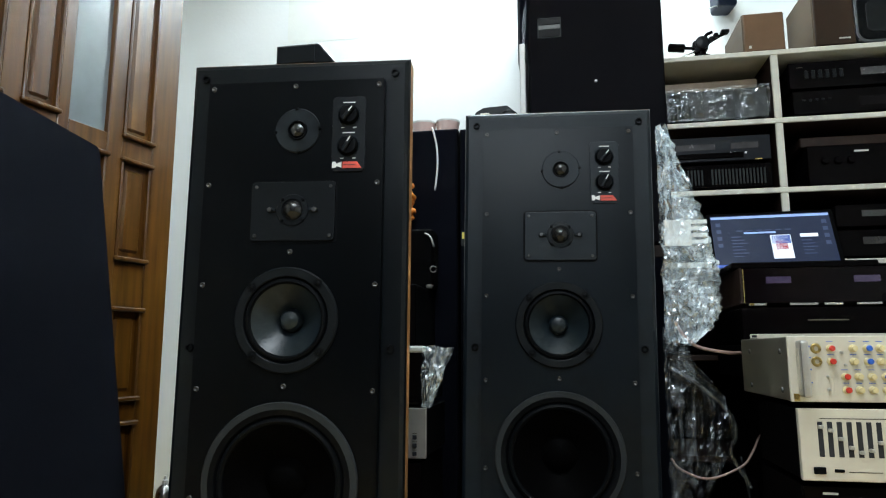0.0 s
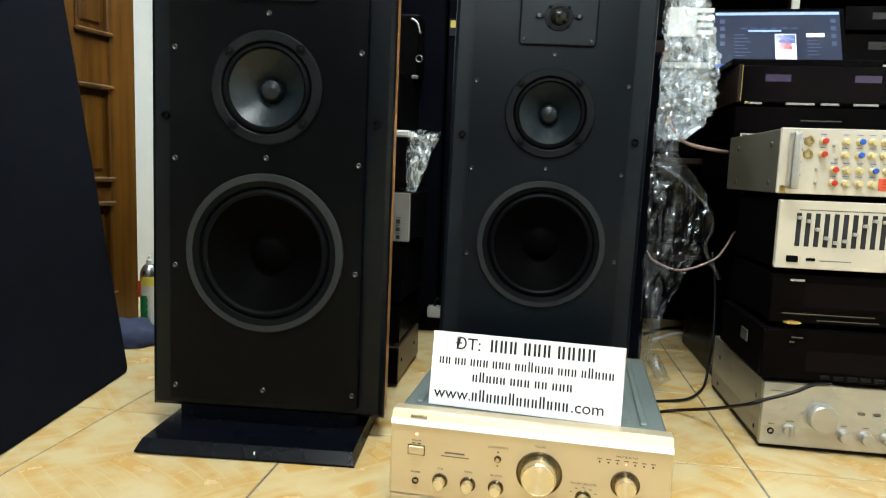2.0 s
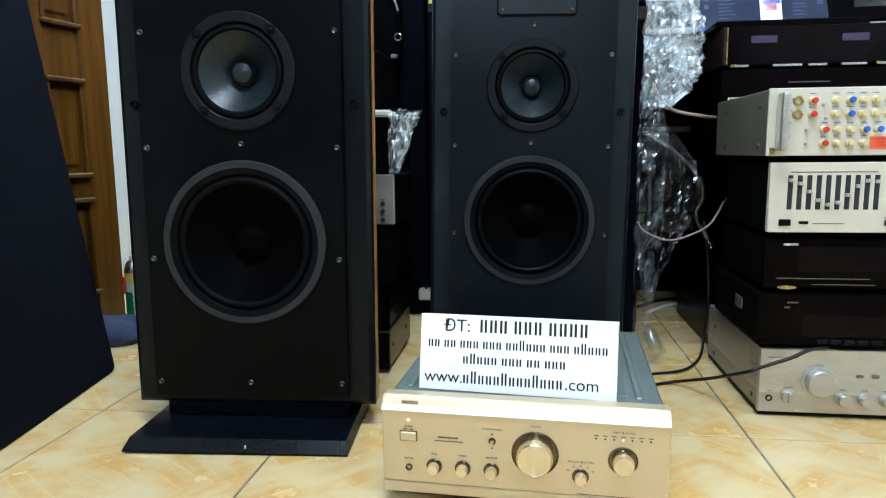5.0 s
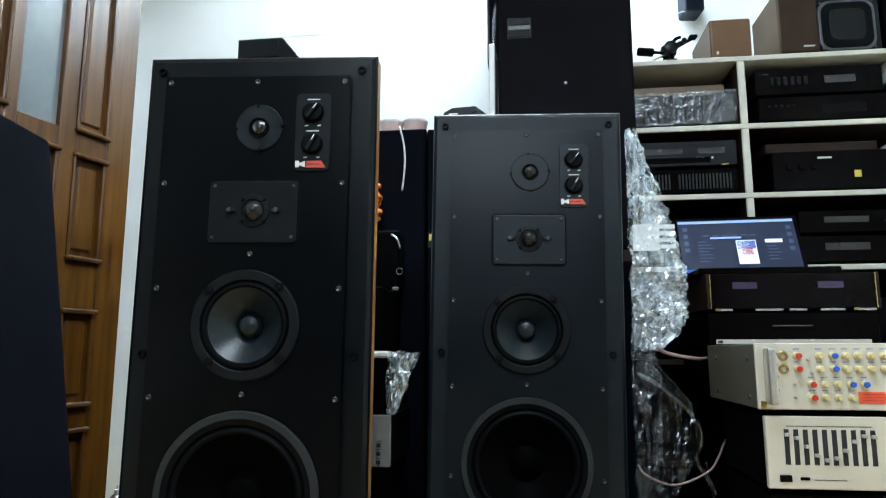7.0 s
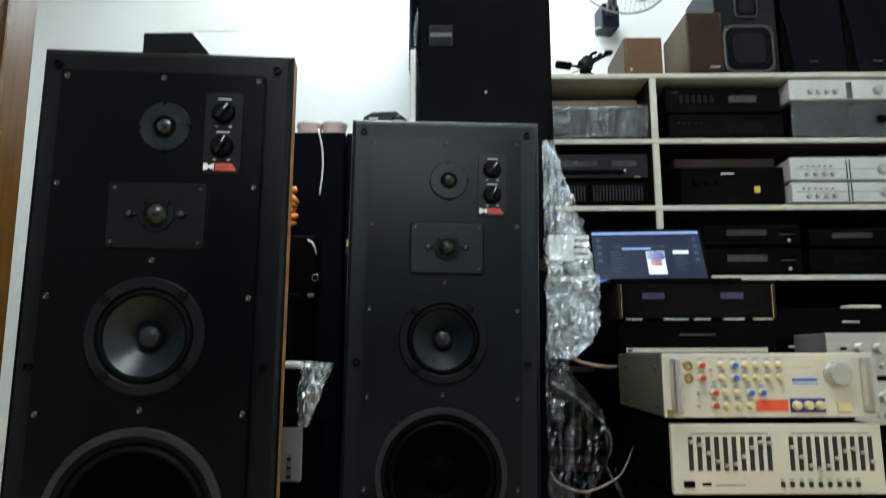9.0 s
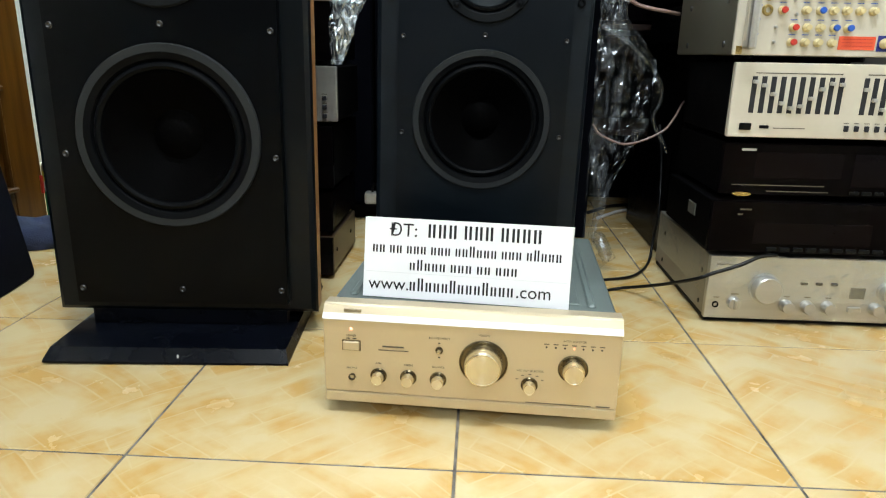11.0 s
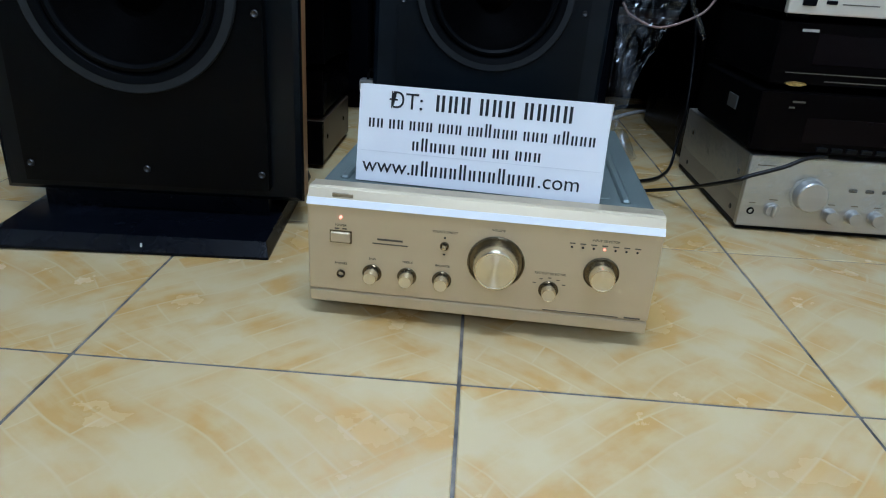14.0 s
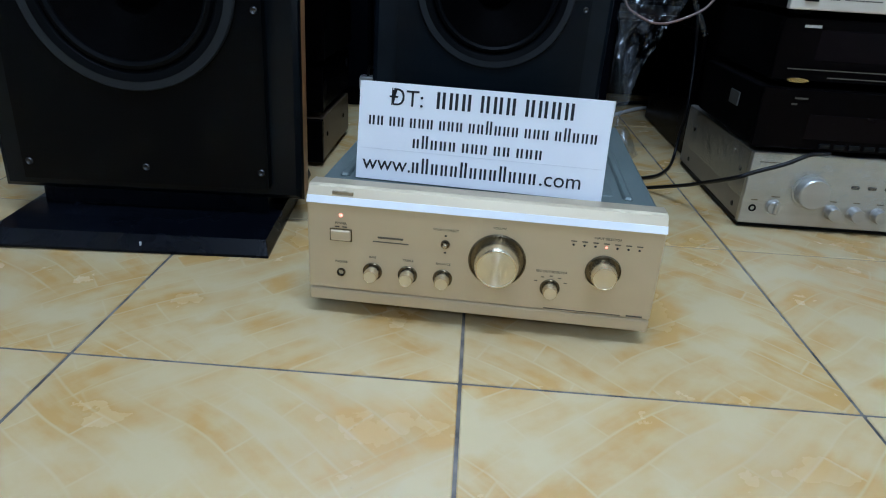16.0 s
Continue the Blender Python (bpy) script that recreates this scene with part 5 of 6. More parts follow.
# third row, mostly in shadow
for x0, x1, z0, z1, w in ((0.70, 1.120, 0.9360, 1.06, 0), (1.30, 1.640, 0.9360, 1.035, 1), (1.305, 1.642, 1.0355, 1.120, 1), (1.665, 2.015, 0.9360, 1.03, 0), (1.670, 2.01, 1.0305, 1.105, 1)):
    u = unit("black_player", x0, x1, 2.985, 3.30, z0, z1, "black", "black_matt", "black hi-fi unit in the shaded shelf bay", "player", "shelf units")
    window(u, -0.09, 0.05, (z1 - z0) * 0.5, (z1 - z0) * 0.75, "display_dim" if w else "dark_glass")
    print_bar(u, 0.12, (z1 - z0) * 0.55, 0.05, 0.002, "ink_soft")
    part("key", box(0.12, 0.13, -0.004, 0.001, 0.02, 0.03, 0.001), M["silver"], u)
for x0, x1, z0, z1 in ((1.18, 1.60, 0.630, 0.76), (1.62, 2.01, 0.630, 0.78), (0.70, 1.12, 0.630, 0.80)):
    unit("black_player", x0, x1, 2.985, 3.30, z0, z1, "black", "black_matt", "black hi-fi unit on a low shelf", "player", "shelf units")


# ---- on top of the shelf ----
TOP = 1.6645


def shelf_speaker(name, x0, x1, y, h, d, mat, label, grille="wood_box"):
    s = thing(name, ((x0 + x1) / 2, y, TOP), label, "speaker", "speakers on the shelf")
    w = (x1 - x0) / 2
    part("cabinet", box(-w, w, 0.008, d, 0, h, 0.004), M[mat], s)
    part("grille", box(-w + 0.004, w - 0.004, 0, 0.010, 0.004, h - 0.004, 0.003), M[grille], s)
    return s


M["brown_cloth"] = material("dusty_brown_cloth", (0.150, 0.088, 0.050), 0.9, second=(0.112, 0.066, 0.038), scale=8, bump=0.4, bump_scale=500, spec=0.2)
M["brown_cloth_dark"] = material("dark_brown_cloth", (0.036, 0.021, 0.013), 0.9, second=(0.026, 0.016, 0.011), scale=8, bump=0.4, bump_scale=500, spec=0.2)
s = shelf_speaker("bookshelf_speaker", 1.055, 1.193, 2.965, 0.148, 0.26, "wood_box", "small speaker with a dusty brown cloth front", "brown_cloth")
part("badge", box(-0.052, -0.044, -0.001, 0.001, 0.016, 0.026), M["silver"], s)
s = shelf_speaker("bookshelf_speaker", 1.280, 1.412, 2.955, 0.238, 0.26, "wood_box", "brown wooden bookshelf speaker with a dark cloth front", "brown_cloth_dark")
part("badge", box(0.010, 0.046, -0.001, 0.001, 0.022, 0.027), M["silver"], s)


def three_way():
    s = thing("monitor_speaker", (1.510, 2.985, TOP), "dark three-way speaker with square metal driver rims", "speaker", "speakers on the shelf")
    part("cabinet", box(-0.112, 0.112, 0.006, 0.28, 0, 0.415, 0.003), M["frame"], s)
    part("baffle", box(-0.110, 0.110, 0, 0.008, 0.002, 0.413, 0.002), M["frame"], s)
    for z, w, name in ((0.103, 0.092, "woofer"), (0.268, 0.042, "midrange"), (0.370, 0.034, "tweeter")):
        r = part(name + "_rim", prism(rounded(-w, w, z - w, z + w, w * 0.42), -0.010, 0.001, bevel=0.003), M["rim_metal"], s, "rounded square metal rim")
        part("gasket", prism(rounded(-w * 0.90, w * 0.90, z - w * 0.90, z + w * 0.90, w * 0.38), -0.0125, -0.004, bevel=0.002), M["rubber"], r)
        part("cone", prism(rounded(-w * 0.62, w * 0.62, z - w * 0.62, z + w * 0.62, w * 0.25), -0.0145, -0.004, bevel=0.002), M["plate"], r)
    for x in (-0.083, 0.083):
        for z in (0.020, 0.186):
            part("screw", lathe([(0.0, 0.013), (0.004, 0.0125), (0.0055, 0.010)], (x, 0, z), "-y", 10), M["screw"], s)
    print_bar(s, 0.075, 0.385, 0.028, 0.005, "ink_soft")
    print_bar(s, 0.075, 0.350, 0.012, 0.014, "slit_wood")


three_way()
for k, (x0, x1) in enumerate(((1.632, 1.858), (1.866, 2.084))):
    s = thing("grille_speaker", ((x0 + x1) / 2, 2.975, TOP), "black speaker with a bowed black grille and shiny edge", "speaker", "speakers on the shelf")
    w = (x1 - x0) / 2
    part("cabinet", box(-w + 0.006, w - 0.002, 0.012, 0.27, 0, 0.400, 0.006), M["black_matt"], s)
    prof = [(-w, 0.40), (-w * 0.6, 0.410), (w * 0.5, 0.412), (w * 0.93, 0.405), (w, 0.02), (w * 0.97, 0.0), (-w * 0.70, 0.0), (-w * 0.74, 0.08), (-w * 0.86, 0.20), (-w * 0.98, 0.26)]
    part("grille", prism(prof, 0.0, 0.014, bevel=0.003), M["cloth"], s)
    part("edge_strip", tube([(-w * 0.995, 0.004, 0.395), (-w * 0.975, -0.003, 0.26), (-w * 0.86, -0.003, 0.20), (-w * 0.74, -0.003, 0.08), (-w * 0.70, -0.001, 0.006)], 0.0035, 6, 4), M["black"], s, "glossy curved edge")
    print_bar(s, -0.005, 0.052, 0.034, 0.004, "ink_soft", -0.001)


def turntable_arm():
    """A pick-up arm with its bearing lying on the shelf."""
    s = thing("turntable_arm", (0.915, 2.99, TOP), "black metal turntable tonearm lying loose on the shelf", "tonearm")
    part("base", lathe([(0.034, 0.0), (0.034, 0.008), (0.024, 0.012), (0.020, 0.014), (0.018, 0.034), (0.0, 0.036)], (0, 0, 0), "z", 24), M["black"], s)
    part("bearing", box(-0.026, 0.026, -0.018, 0.018, 0.030, 0.066, 0.008, 2), M["black"], s)
    part("yoke", lathe([(0.0, 0.0), (0.022, 0.0), (0.024, 0.004), (0.024, 0.012), (0.016, 0.016), (0.0, 0.016)], (0.004, -0.016, 0.052), "-y", 22), M["frame"], s)
    part("weight", lathe([(0.0, 0.0), (0.014, 0.0), (0.015, 0.004), (0.015, 0.052), (0.011, 0.056), (0.0, 0.058)], (0, 0, 0), "-x", 20), M["black"], s).matrix_basis = pose(-0.052, 0, 0.046, 0, 8, 0)
    part("arm", tube([(-0.055, 0, 0.047), (0.0, 0, 0.046), (0.046, -0.004, 0.070), (0.098, -0.008, 0.096)], 0.006), M["black"], s)
    part("headshell", box(0.070, 0.098, -0.022, 0.010, 0.088, 0.098, 0.003), M["rubber"], s)
    part("lift", tube([(0.014, 0.004, 0.05), (0.022, 0.0, 0.088), (0.044, 0, 0.100)], 0.006), M["black"], s)
    part("rest", tube([(-0.080, -0.012, 0.003), (-0.045, -0.012, 0.018), (0.0, -0.010, 0.036)], 0.004), M["steel"], s)
    for a in range(5):
        part("knurl", lathe([(0.0, 0.0), (0.009, 0.0), (0.009, 0.010), (0.0, 0.011)], (-0.014 + 0.016 * a, -0.020, 0.026 + 0.012 * a), "-y", 12), M["rubber"], s)


turntable_arm()


# ---- wall fan ----
def wall_fan():
    f = thing("wall_fan", (1.124, 3.20, 2.255), "grey wall fan with wire cage and three pale blades", "fan", turn=8.0)
    R = 0.226
    cage = part("cage_rim", tube([(R * math.cos(2 * math.pi * k / 48), 0, R * math.sin(2 * math.pi * k / 48)) for k in range(49)], 0.004, 8, 1), M["wire"], f, "wire cage")
    front = part("cage_wire", tube([(0.035, -0.055, 0), (0.10, -0.056, 0), (0.17, -0.040, 0), (R, 0.0, 0)], 0.0009, 4, 3), M["wire"], f)
    back = part("back_wire", tube([(0.05, 0.07, 0), (0.16, 0.06, 0), (R, 0.0, 0)], 0.0010, 4, 2), M["wire"], f)
    for one, count in ((front, 60), (back, 44)):
        for k in range(1, count):
            again(one, 0, 0, 0).matrix_basis = pose(0, 0, 0, 0, 360 * k / count, 0)
    for r, y in ((0.10, -0.056), (0.17, -0.041)):
        part("cage_ring", tube([(r * math.cos(2 * math.pi * k / 32), y, r * math.sin(2 * math.pi * k / 32)) for k in range(33)], 0.0012, 5, 1), M["wire"], f)
    part("cage_badge", lathe([(0.0, 0.062), (0.030, 0.060), (0.036, 0.055), (0.036, 0.050)], (0, 0, 0), "-y", 24), M["fan_plastic"], f)
    hub = part("hub", lathe([(0.0, 0.030), (0.030, 0.027), (0.040, 0.016), (0.042, -0.02), (0.0, -0.02)], (0, 0, 0), "-y", 28), M["fan_plastic"], f)
    for k in range(3):
        bm = bmesh.new()
        rows = []
        for i in range(9):
            r = 0.036 + (0.195 - 0.036) * i / 8
            half = radians(22 + 26 * math.sin(math.pi * min(1, i / 8 * 0.8 + 0.1)))
            row = []
            for j in range(7):
                a = radians(120 * k + 70) + half * (j / 3 - 1) + 0.25 * i / 8
                row.append(bm.verts.new((r * math.cos(a), 0.018 * (j / 3 - 1) * (1 - 0.3 * i / 8), r * math.sin(a))))
            rows.append(row)
        for p, q in zip(rows, rows[1:]):
            for j in range(6):
                bm.faces.new((p[j], p[j + 1], q[j + 1], q[j])).smooth = True
        ext = bmesh.ops.solidify(bm, geom=list(bm.faces), thickness=0.002)
        part("blade", bm, M["fan_blade"], hub, "pale grey-beige blade")
    part("motor", lathe([(0.050, -0.03), (0.058, -0.05), (0.056, -0.10), (0.040, -0.125), (0.0, -0.13)], (0, 0, 0), "-y", 28), M["fan_plastic"], f)
    part("neck", tube([(0, 0.08, -0.03), (0.0, 0.10, -0.10), (-0.008, 0.13, -0.17)], 0.020, 12), M["fan_plastic"], f)
    base = part("wall_base", prism(rounded(-0.042, 0.036, -0.222, -0.110, 0.014), 0.125, 0.215, bevel=0.006), M["fan_blue"], f, "dark blue wall base")
    part("pull_cord", tube([(-0.040, 0.14, -0.217), (-0.060, 0.13, -0.225), (-0.075, 0.14, -0.227)], 0.0025), M["white_plastic"], base)


wall_fan()


def wall_lamp():
    w = thing("wall_lamp", (2.22, 3.225, 2.36), "bare white lamp bulb in a metal socket on the wall", "lamp")
    part("rose", lathe([(0.0, 0.028), (0.020, 0.026), (0.040, 0.012), (0.046, 0.0)], (0, 0, 0), "-x", 24), M["steel"], w)
    part("arm", tube([(-0.02, 0, 0), (-0.05, -0.03, 0.002), (-0.07, -0.055, 0.02)], 0.007), M["steel"], w)
    part("bulb", lathe([(0.012, 0.0), (0.016, 0.012), (0.026, 0.032), (0.027, 0.050), (0.018, 0.068), (0.0, 0.074)], (-0.045, -0.055, 0.0), "-y", 20), M["white_plastic"], w, "unlit white bulb")
    part("holder", lathe([(0.0, 0.0), (0.016, 0.0), (0.018, 0.03), (0.012, 0.045), (0.0, 0.046)], (-0.05, -0.05, 0.035), "-y", 16), M["brass"], w, "brass holder")


wall_lamp()
# the dark bottom corner of a box speaker hung high on the back wall
s = thing("wall_speaker", (-0.73, 3.26, 2.565), "small dark speaker hung high on the back wall", "speaker")
part("body", prism([(-0.10, 0.05), (0.0, 0.0), (0.10, 0.05), (0.10, 0.36), (-0.10, 0.36)], 0.0, 0.157, bevel=0.004), M["fan_plastic"], s)


# ---- behind the speakers ----
def box_speaker(name, x0, x1, y0, y1, z0, z1, label, mat="black_matt", front="cloth"):
    s = thing(name, ((x0 + x1) / 2, y0, z0), label, "speaker", "black box speakers")
    w, h = (x1 - x0) / 2, z1 - z0
    part("cabinet", box(-w, w, 0.014, y1 - y0, 0, h, 0.003), M[mat], s)
    part("grille", box(-w + 0.003, w - 0.003, 0, 0.016, 0.003, h - 0.003, 0.006), M[front], s)
    return s


box_speaker("box_speaker", 0.300, 0.722, 2.745, 3.08, 0.0, 0.930, "large black speaker cabinet standing on the floor")
solid("wood_strip", box(0.42, 0.728, 2.77, 3.06, 0.931, 0.969, 0.002), M["wood_dark"], "dark reddish board between two speaker cabinets", "board")
s = box_speaker("box_speaker", 0.318, 0.756, 2.760, 3.09, 0.970, 1.880, "large black speaker with a chamfered grille stacked on another", front="cloth_greyer")
part("grille_field", prism([(-0.170, 0.06), (0.205, 0.06), (0.205, 0.850), (-0.135, 0.850), (-0.185, 0.800), (-0.185, 0.06)], -0.003, 0.002), M["cloth_greyer"], s)
bd = part("badge", box(-0.186, -0.107, -0.0055, -0.002, 0.710, 0.782, 0.001), M["ring"], s, "rectangular metal badge with bars")
for z0, z1, m in ((0.714, 0.738, "black"), (0.757, 0.778, "black"), (0.741, 0.754, "badge_grey")):
    part("badge_bar", box(-0.182, -0.111, -0.0075, -0.005, z0, z1), M[m], bd)
part("stud", lathe([(0.0, 0.007), (0.004, 0.006), (0.006, 0.002)], (0.0, 0, 0.548), "-y", 12), M["steel"], s)
solid("black_box", box(0.345, 0.72, 3.125, 3.40, 0.0, 1.764, 0.003), M["black_matt"], "tall plain black cabinet against the wall", "cabinet")
for x0, x1 in ((0.262, 0.484), (0.500, 0.722)):
    s = thing("satellite_speaker", ((x0 + x1) / 2, 3.12, 1.765), "black speaker with a rounded grille top on a cabinet", "speaker", "pair of small speakers")
    w = (x1 - x0) / 2
    part("cabinet", box(-w, w, 0.012, 0.26, 0, 0.428, 0.004), M["frame"], s)
    out = [(-w + 0.010, 0.01), (w - 0.010, 0.01), (w - 0.010, 0.40)] + [((w - 0.010) * math.cos(radians(a)), 0.40 + 0.030 * math.sin(radians(a))) for a in range(15, 180, 15)] + [(-w + 0.010, 0.40)]
    part("grille", prism(out, -0.008, 0.013, bevel=0.003), M["cloth"], s)
solid("foam_sheet", box(0.286, 0.306, 2.80, 3.05, 1.270, 1.690, 0.003), M["white_plastic"], "white foam sheet standing beside a speaker", "foam sheet")
crumpled_film("plastic_film", "crumpled clear film bunched beside a black speaker", 2.80, 3.00, 0.0, 1.692, 1.860, 22, 22, 0.018, 77.0, shape=lambda a, b, x, y, z: (0.300 + y * 0.7, x, z))
solid("black_box", box(0.282, 0.314, 2.79, 3.06, 0.0, 1.268, 0.002), M["black_matt"], "narrow black panel beside a speaker", "panel")

# two tall black towers against the wall, with things lying on them
box_speaker("tower_speaker", -0.420, 0.030, 3.05, 3.38, 0.0, 1.490, "tall black tower speaker against the wall")
box_speaker("tower_speaker", 0.036, 0.278, 3.05, 3.38, 0.0, 1.486, "tall narrow black tower speaker against the wall")
c = thing("centre_speaker", (0.170, 3.06, 1.4865), "black wedge-shaped centre speaker lying on a tower", "speaker")
part("body", prism([(-0.098, 0.0), (0.098, 0.0), (0.090, 0.050), (0.050, 0.084), (-0.040, 0.080), (-0.070, 0.064)], 0.0, 0.14, bevel=0.004), M["frame"], c)
part("port", lathe([(0.030, 0.001), (0.026, 0.004), (0.022, -0.02)], (0.058, 0, 0.036), "-y", 24), M["black"], c)
print_bar(c, -0.035, 0.055, 0.035, 0.005, "ivory", -0.001)
for x, m in ((-0.115, "pink"), (-0.020, "pink")):
    b = thing("plastic_tub", (x, 3.12, 1.4905), "pale pink translucent plastic tub lying on a tower", "tub", "pink tubs")
    part("tub", lathe([(0.0, 0.0), (0.040, 0.0), (0.048, 0.042), (0.046, 0.045), (0.0, 0.046)], (0, 0, 0), "z", 24), M[m], b)
    part("lid", lathe([(0.049, 0.040), (0.049, 0.048), (0.0, 0.050)], (0, 0, 0), "z", 24), M["white_plastic"], b)
solid("white_cable", tube([(-0.075, 3.10, 1.492), (-0.066, 3.043, 1.490), (-0.050, 3.041, 1.42), (-0.046, 3.041, 1.34), (-0.055, 3.041, 1.245)], 0.004), M["cable_white"], "thin white cable hanging down a black tower", "cable")
solid("white_cable", tube([(0.215, 3.052, 1.488), (0.235, 3.045, 1.512), (0.262, 3.05, 1.516), (0.277, 3.06, 1.490)], 0.004), M["cable_white"], "short white cable loop on a tower", "cable")
tg = thing("paper_tag", (0.054, 3.046, 1.035), "small yellow label on a grey tag on a tower", "tag")
part("tag", box(-0.012, 0.014, 0, 0.003, -0.006, 0.052, 0.001), M["ring"], tg)
part("label", box(-0.008, 0.012, -0.0012, 0.001, 0.022, 0.046), M["yellow"], tg, "pale yellow label")


def rope_coil():
    bm = bmesh.new()
    for k in range(7):
        z = 1.125 + 0.020 * k
        w = 0.030 + 0.006 * math.sin(2.1 * k)
        add_tube(bm, [(-0.165 + w * 1.3 * math.cos(a), 2.955 + w * math.sin(a), z + 0.006 * math.sin(2 * a + k)) for a in [2 * math.pi * i / 14 for i in range(15)]], 0.011, 8, 1)
    return solid("orange_rope", bm, M["orange"], "bundle of thick orange rope hanging between speakers", "rope")


rope_coil()


def camera_bag():
    b = thing("black_bag", (-0.115, 2.93, 0.86), "black bag with a silver edged flap and buckle", "bag")
    part("body", box(-0.12, 0.075, 0, 0.10, 0.0, 0.22, 0.02, 3), M["black_matt"], b)
    part("flap_edge", tube([(0.045, -0.006, 0.20), (0.066, -0.008, 0.185), (0.078, -0.006, 0.150)], 0.004), M["silver"], b)
    part("ring", tube([(0.076 + 0.011 * math.cos(2 * math.pi * k / 16), -0.006, 0.070 + 0.011 * math.sin(2 * math.pi * k / 16)) for k in range(17)], 0.002, 6, 1), M["steel"], b)
    part("buckle", box(0.050, 0.076, -0.008, 0.002, 0.002, 0.016, 0.003), M["steel"], b)
    part("strap", tube([(0.078, -0.004, 0.15), (0.080, -0.004, 0.09), (0.072, -0.004, 0.012)], 0.003), M["black"], b)
    part("tear", box(-0.115, -0.075, -0.003, 0.002, 0.12, 0.20, 0.004), M["silver"], b, "silver strip")


camera_bag()
solid("black_box", box(-0.42, -0.055, 2.72, 3.04, 0.0, 0.858, 0.004), M["black_matt"], "plain black cabinet under the bag", "cabinet")

# stack between the first speaker and the wall
u = unit("bronze_unit", -0.38, 0.048, 2.29, 2.60, 0.0, 0.104, "black", "slit_wood", "low bronze-sided hi-fi unit on the floor", "hi-fi unit", "stack behind the speaker")
for y in (0.06, 0.24):
    part("side_screw", lathe([(0.0, 0.0025), (0.004, 0.002), (0.006, 0.0)], (0.211, y, 0.06), "x", 10), M["rubber"], u)
u = unit("bronze_unit", -0.38, 0.046, 2.31, 2.62, 0.105, 0.212, "black", "black", "black hi-fi unit stacked on a bronze one", "hi-fi unit", "stack behind the speaker")
u = unit("black_player", -0.38, 0.052, 2.30, 2.62, 0.213, 0.368, "black", "black_matt", "black player in the stack behind the speaker", "player", "stack behind the speaker")
u = unit("silver_receiver", -0.36, 0.066, 2.295, 2.58, 0.369, 0.502, "silver", "black_matt", "silver-fronted receiver with three small dark buttons", "receiver", "stack behind the speaker", panel_label="pale silver front")
for k in range(3):
    button(u, 0.185, 0.022 + 0.020 * k, 0.010, 0.010, "slot", 0.005)
    print_bar(u, 0.185, 0.031 + 0.020 * k, 0.012, 0.0016, "ink_soft")
u = unit("wrapped_box", -0.36, 0.060, 2.30, 2.58, 0.503, 0.655, "black", "black_matt", "black box wrapped in white crumpled film", "box", "stack behind the speaker")
part("white_edge", box(-0.20, 0.212, -0.006, 0.02, 0.136, 0.153, 0.005), M["white_plastic"], u, "white taped edge")
crumpled_film("film", "white crumpled film bunched at the end", 0.0, 0.055, 0.0, 0.002, 0.152, 16, 26, 0.030, 91.0, parent=u, mat="film_bunch", shape=lambda a, b, x, y, z: (0.205 + x * (0.5 + b), -0.010 + y - 0.02 * a, z))
crumpled_film("film_inner", "white crumpled film bunched at the end", 0.0, 0.050, 0.012, 0.01, 0.150, 14, 22, 0.026, 95.0, parent=u, mat="film_bunch", shape=lambda a, b, x, y, z: (0.206 + x * (0.4 + b), 0.02 + y, z))

# plugs and adapters on the floor behind
p = thing("power_strip", (0.06, 2.955, 0.0), "black power strip with white plugs lying on the floor", "power strip")
part("strip", box(-0.09, 0.09, -0.03, 0.03, 0.0, 0.045, 0.006), M["black"], p)
part("white_plug", box(-0.045, 0.005, -0.025, 0.020, 0.046, 0.085, 0.008, 2), M["white_plastic"], p, "white plug")
part("adapter", box(0.02, 0.075, -0.028, 0.022, 0.046, 0.098, 0.006, 2), M["black"], p)
part("plug_lead", tube([(-0.02, -0.01, 0.085), (-0.01, -0.02, 0.115), (0.03, -0.04, 0.09), (0.06, -0.06, 0.03), (0.02, -0.09, 0.005)], 0.004), M["cable"], p)


# ---- spray can and cap on the floor by the door ----
def spray_can():
    c = thing("spray_can", (-0.845, 2.63, 0), "green and white spray can with yellow band and red mark", "spray can")
    part("body", lathe([(0.0, 0.0), (0.031, 0.0), (0.033, 0.003), (0.033, 0.150), (0.0, 0.150)], (0, 0, 0), "z", 28), M["white_plastic"], c)
    half = bmesh.new()
    prev = None
    for k in range(9):
        a = radians(196 + 11 * k)
        cur = [half.verts.new((0.0334 * math.cos(a), 0.0334 * math.sin(a), z)) for z in (0.004, 0.110)]
        if prev:
            half.faces.new((prev[0], cur[0], cur[1], prev[1]))
        prev = cur
    part("green_print", half, M["green"], c)
    part("yellow_band", lathe([(0.0335, 0.136), (0.0335, 0.162)], (0, 0, 0), "z", 28), M["yellow"], c)
    part("red_mark", box(-0.031, -0.020, -0.031, -0.020, 0.105, 0.150, 0.002), M["red"], c)
    part("shoulder", lathe([(0.033, 0.150), (0.033, 0.168), (0.030, 0.178), (0.020, 0.190), (0.016, 0.193)], (0, 0, 0), "z", 28), M["steel"], c)
    part("nozzle", lathe([(0.011, 0.190), (0.011, 0.206), (0.006, 0.208), (0.005, 0.218), (0.0, 0.219)], (0, 0, 0), "z", 16), M["white_plastic"], c)
    for k in range(4):
        part("print", box(0.000, 0.012, -0.0345, -0.0325, 0.045 + 0.016 * k, 0.054 + 0.016 * k), M["green"], c)

    c.scale = (0.84, 0.84, 1.17)


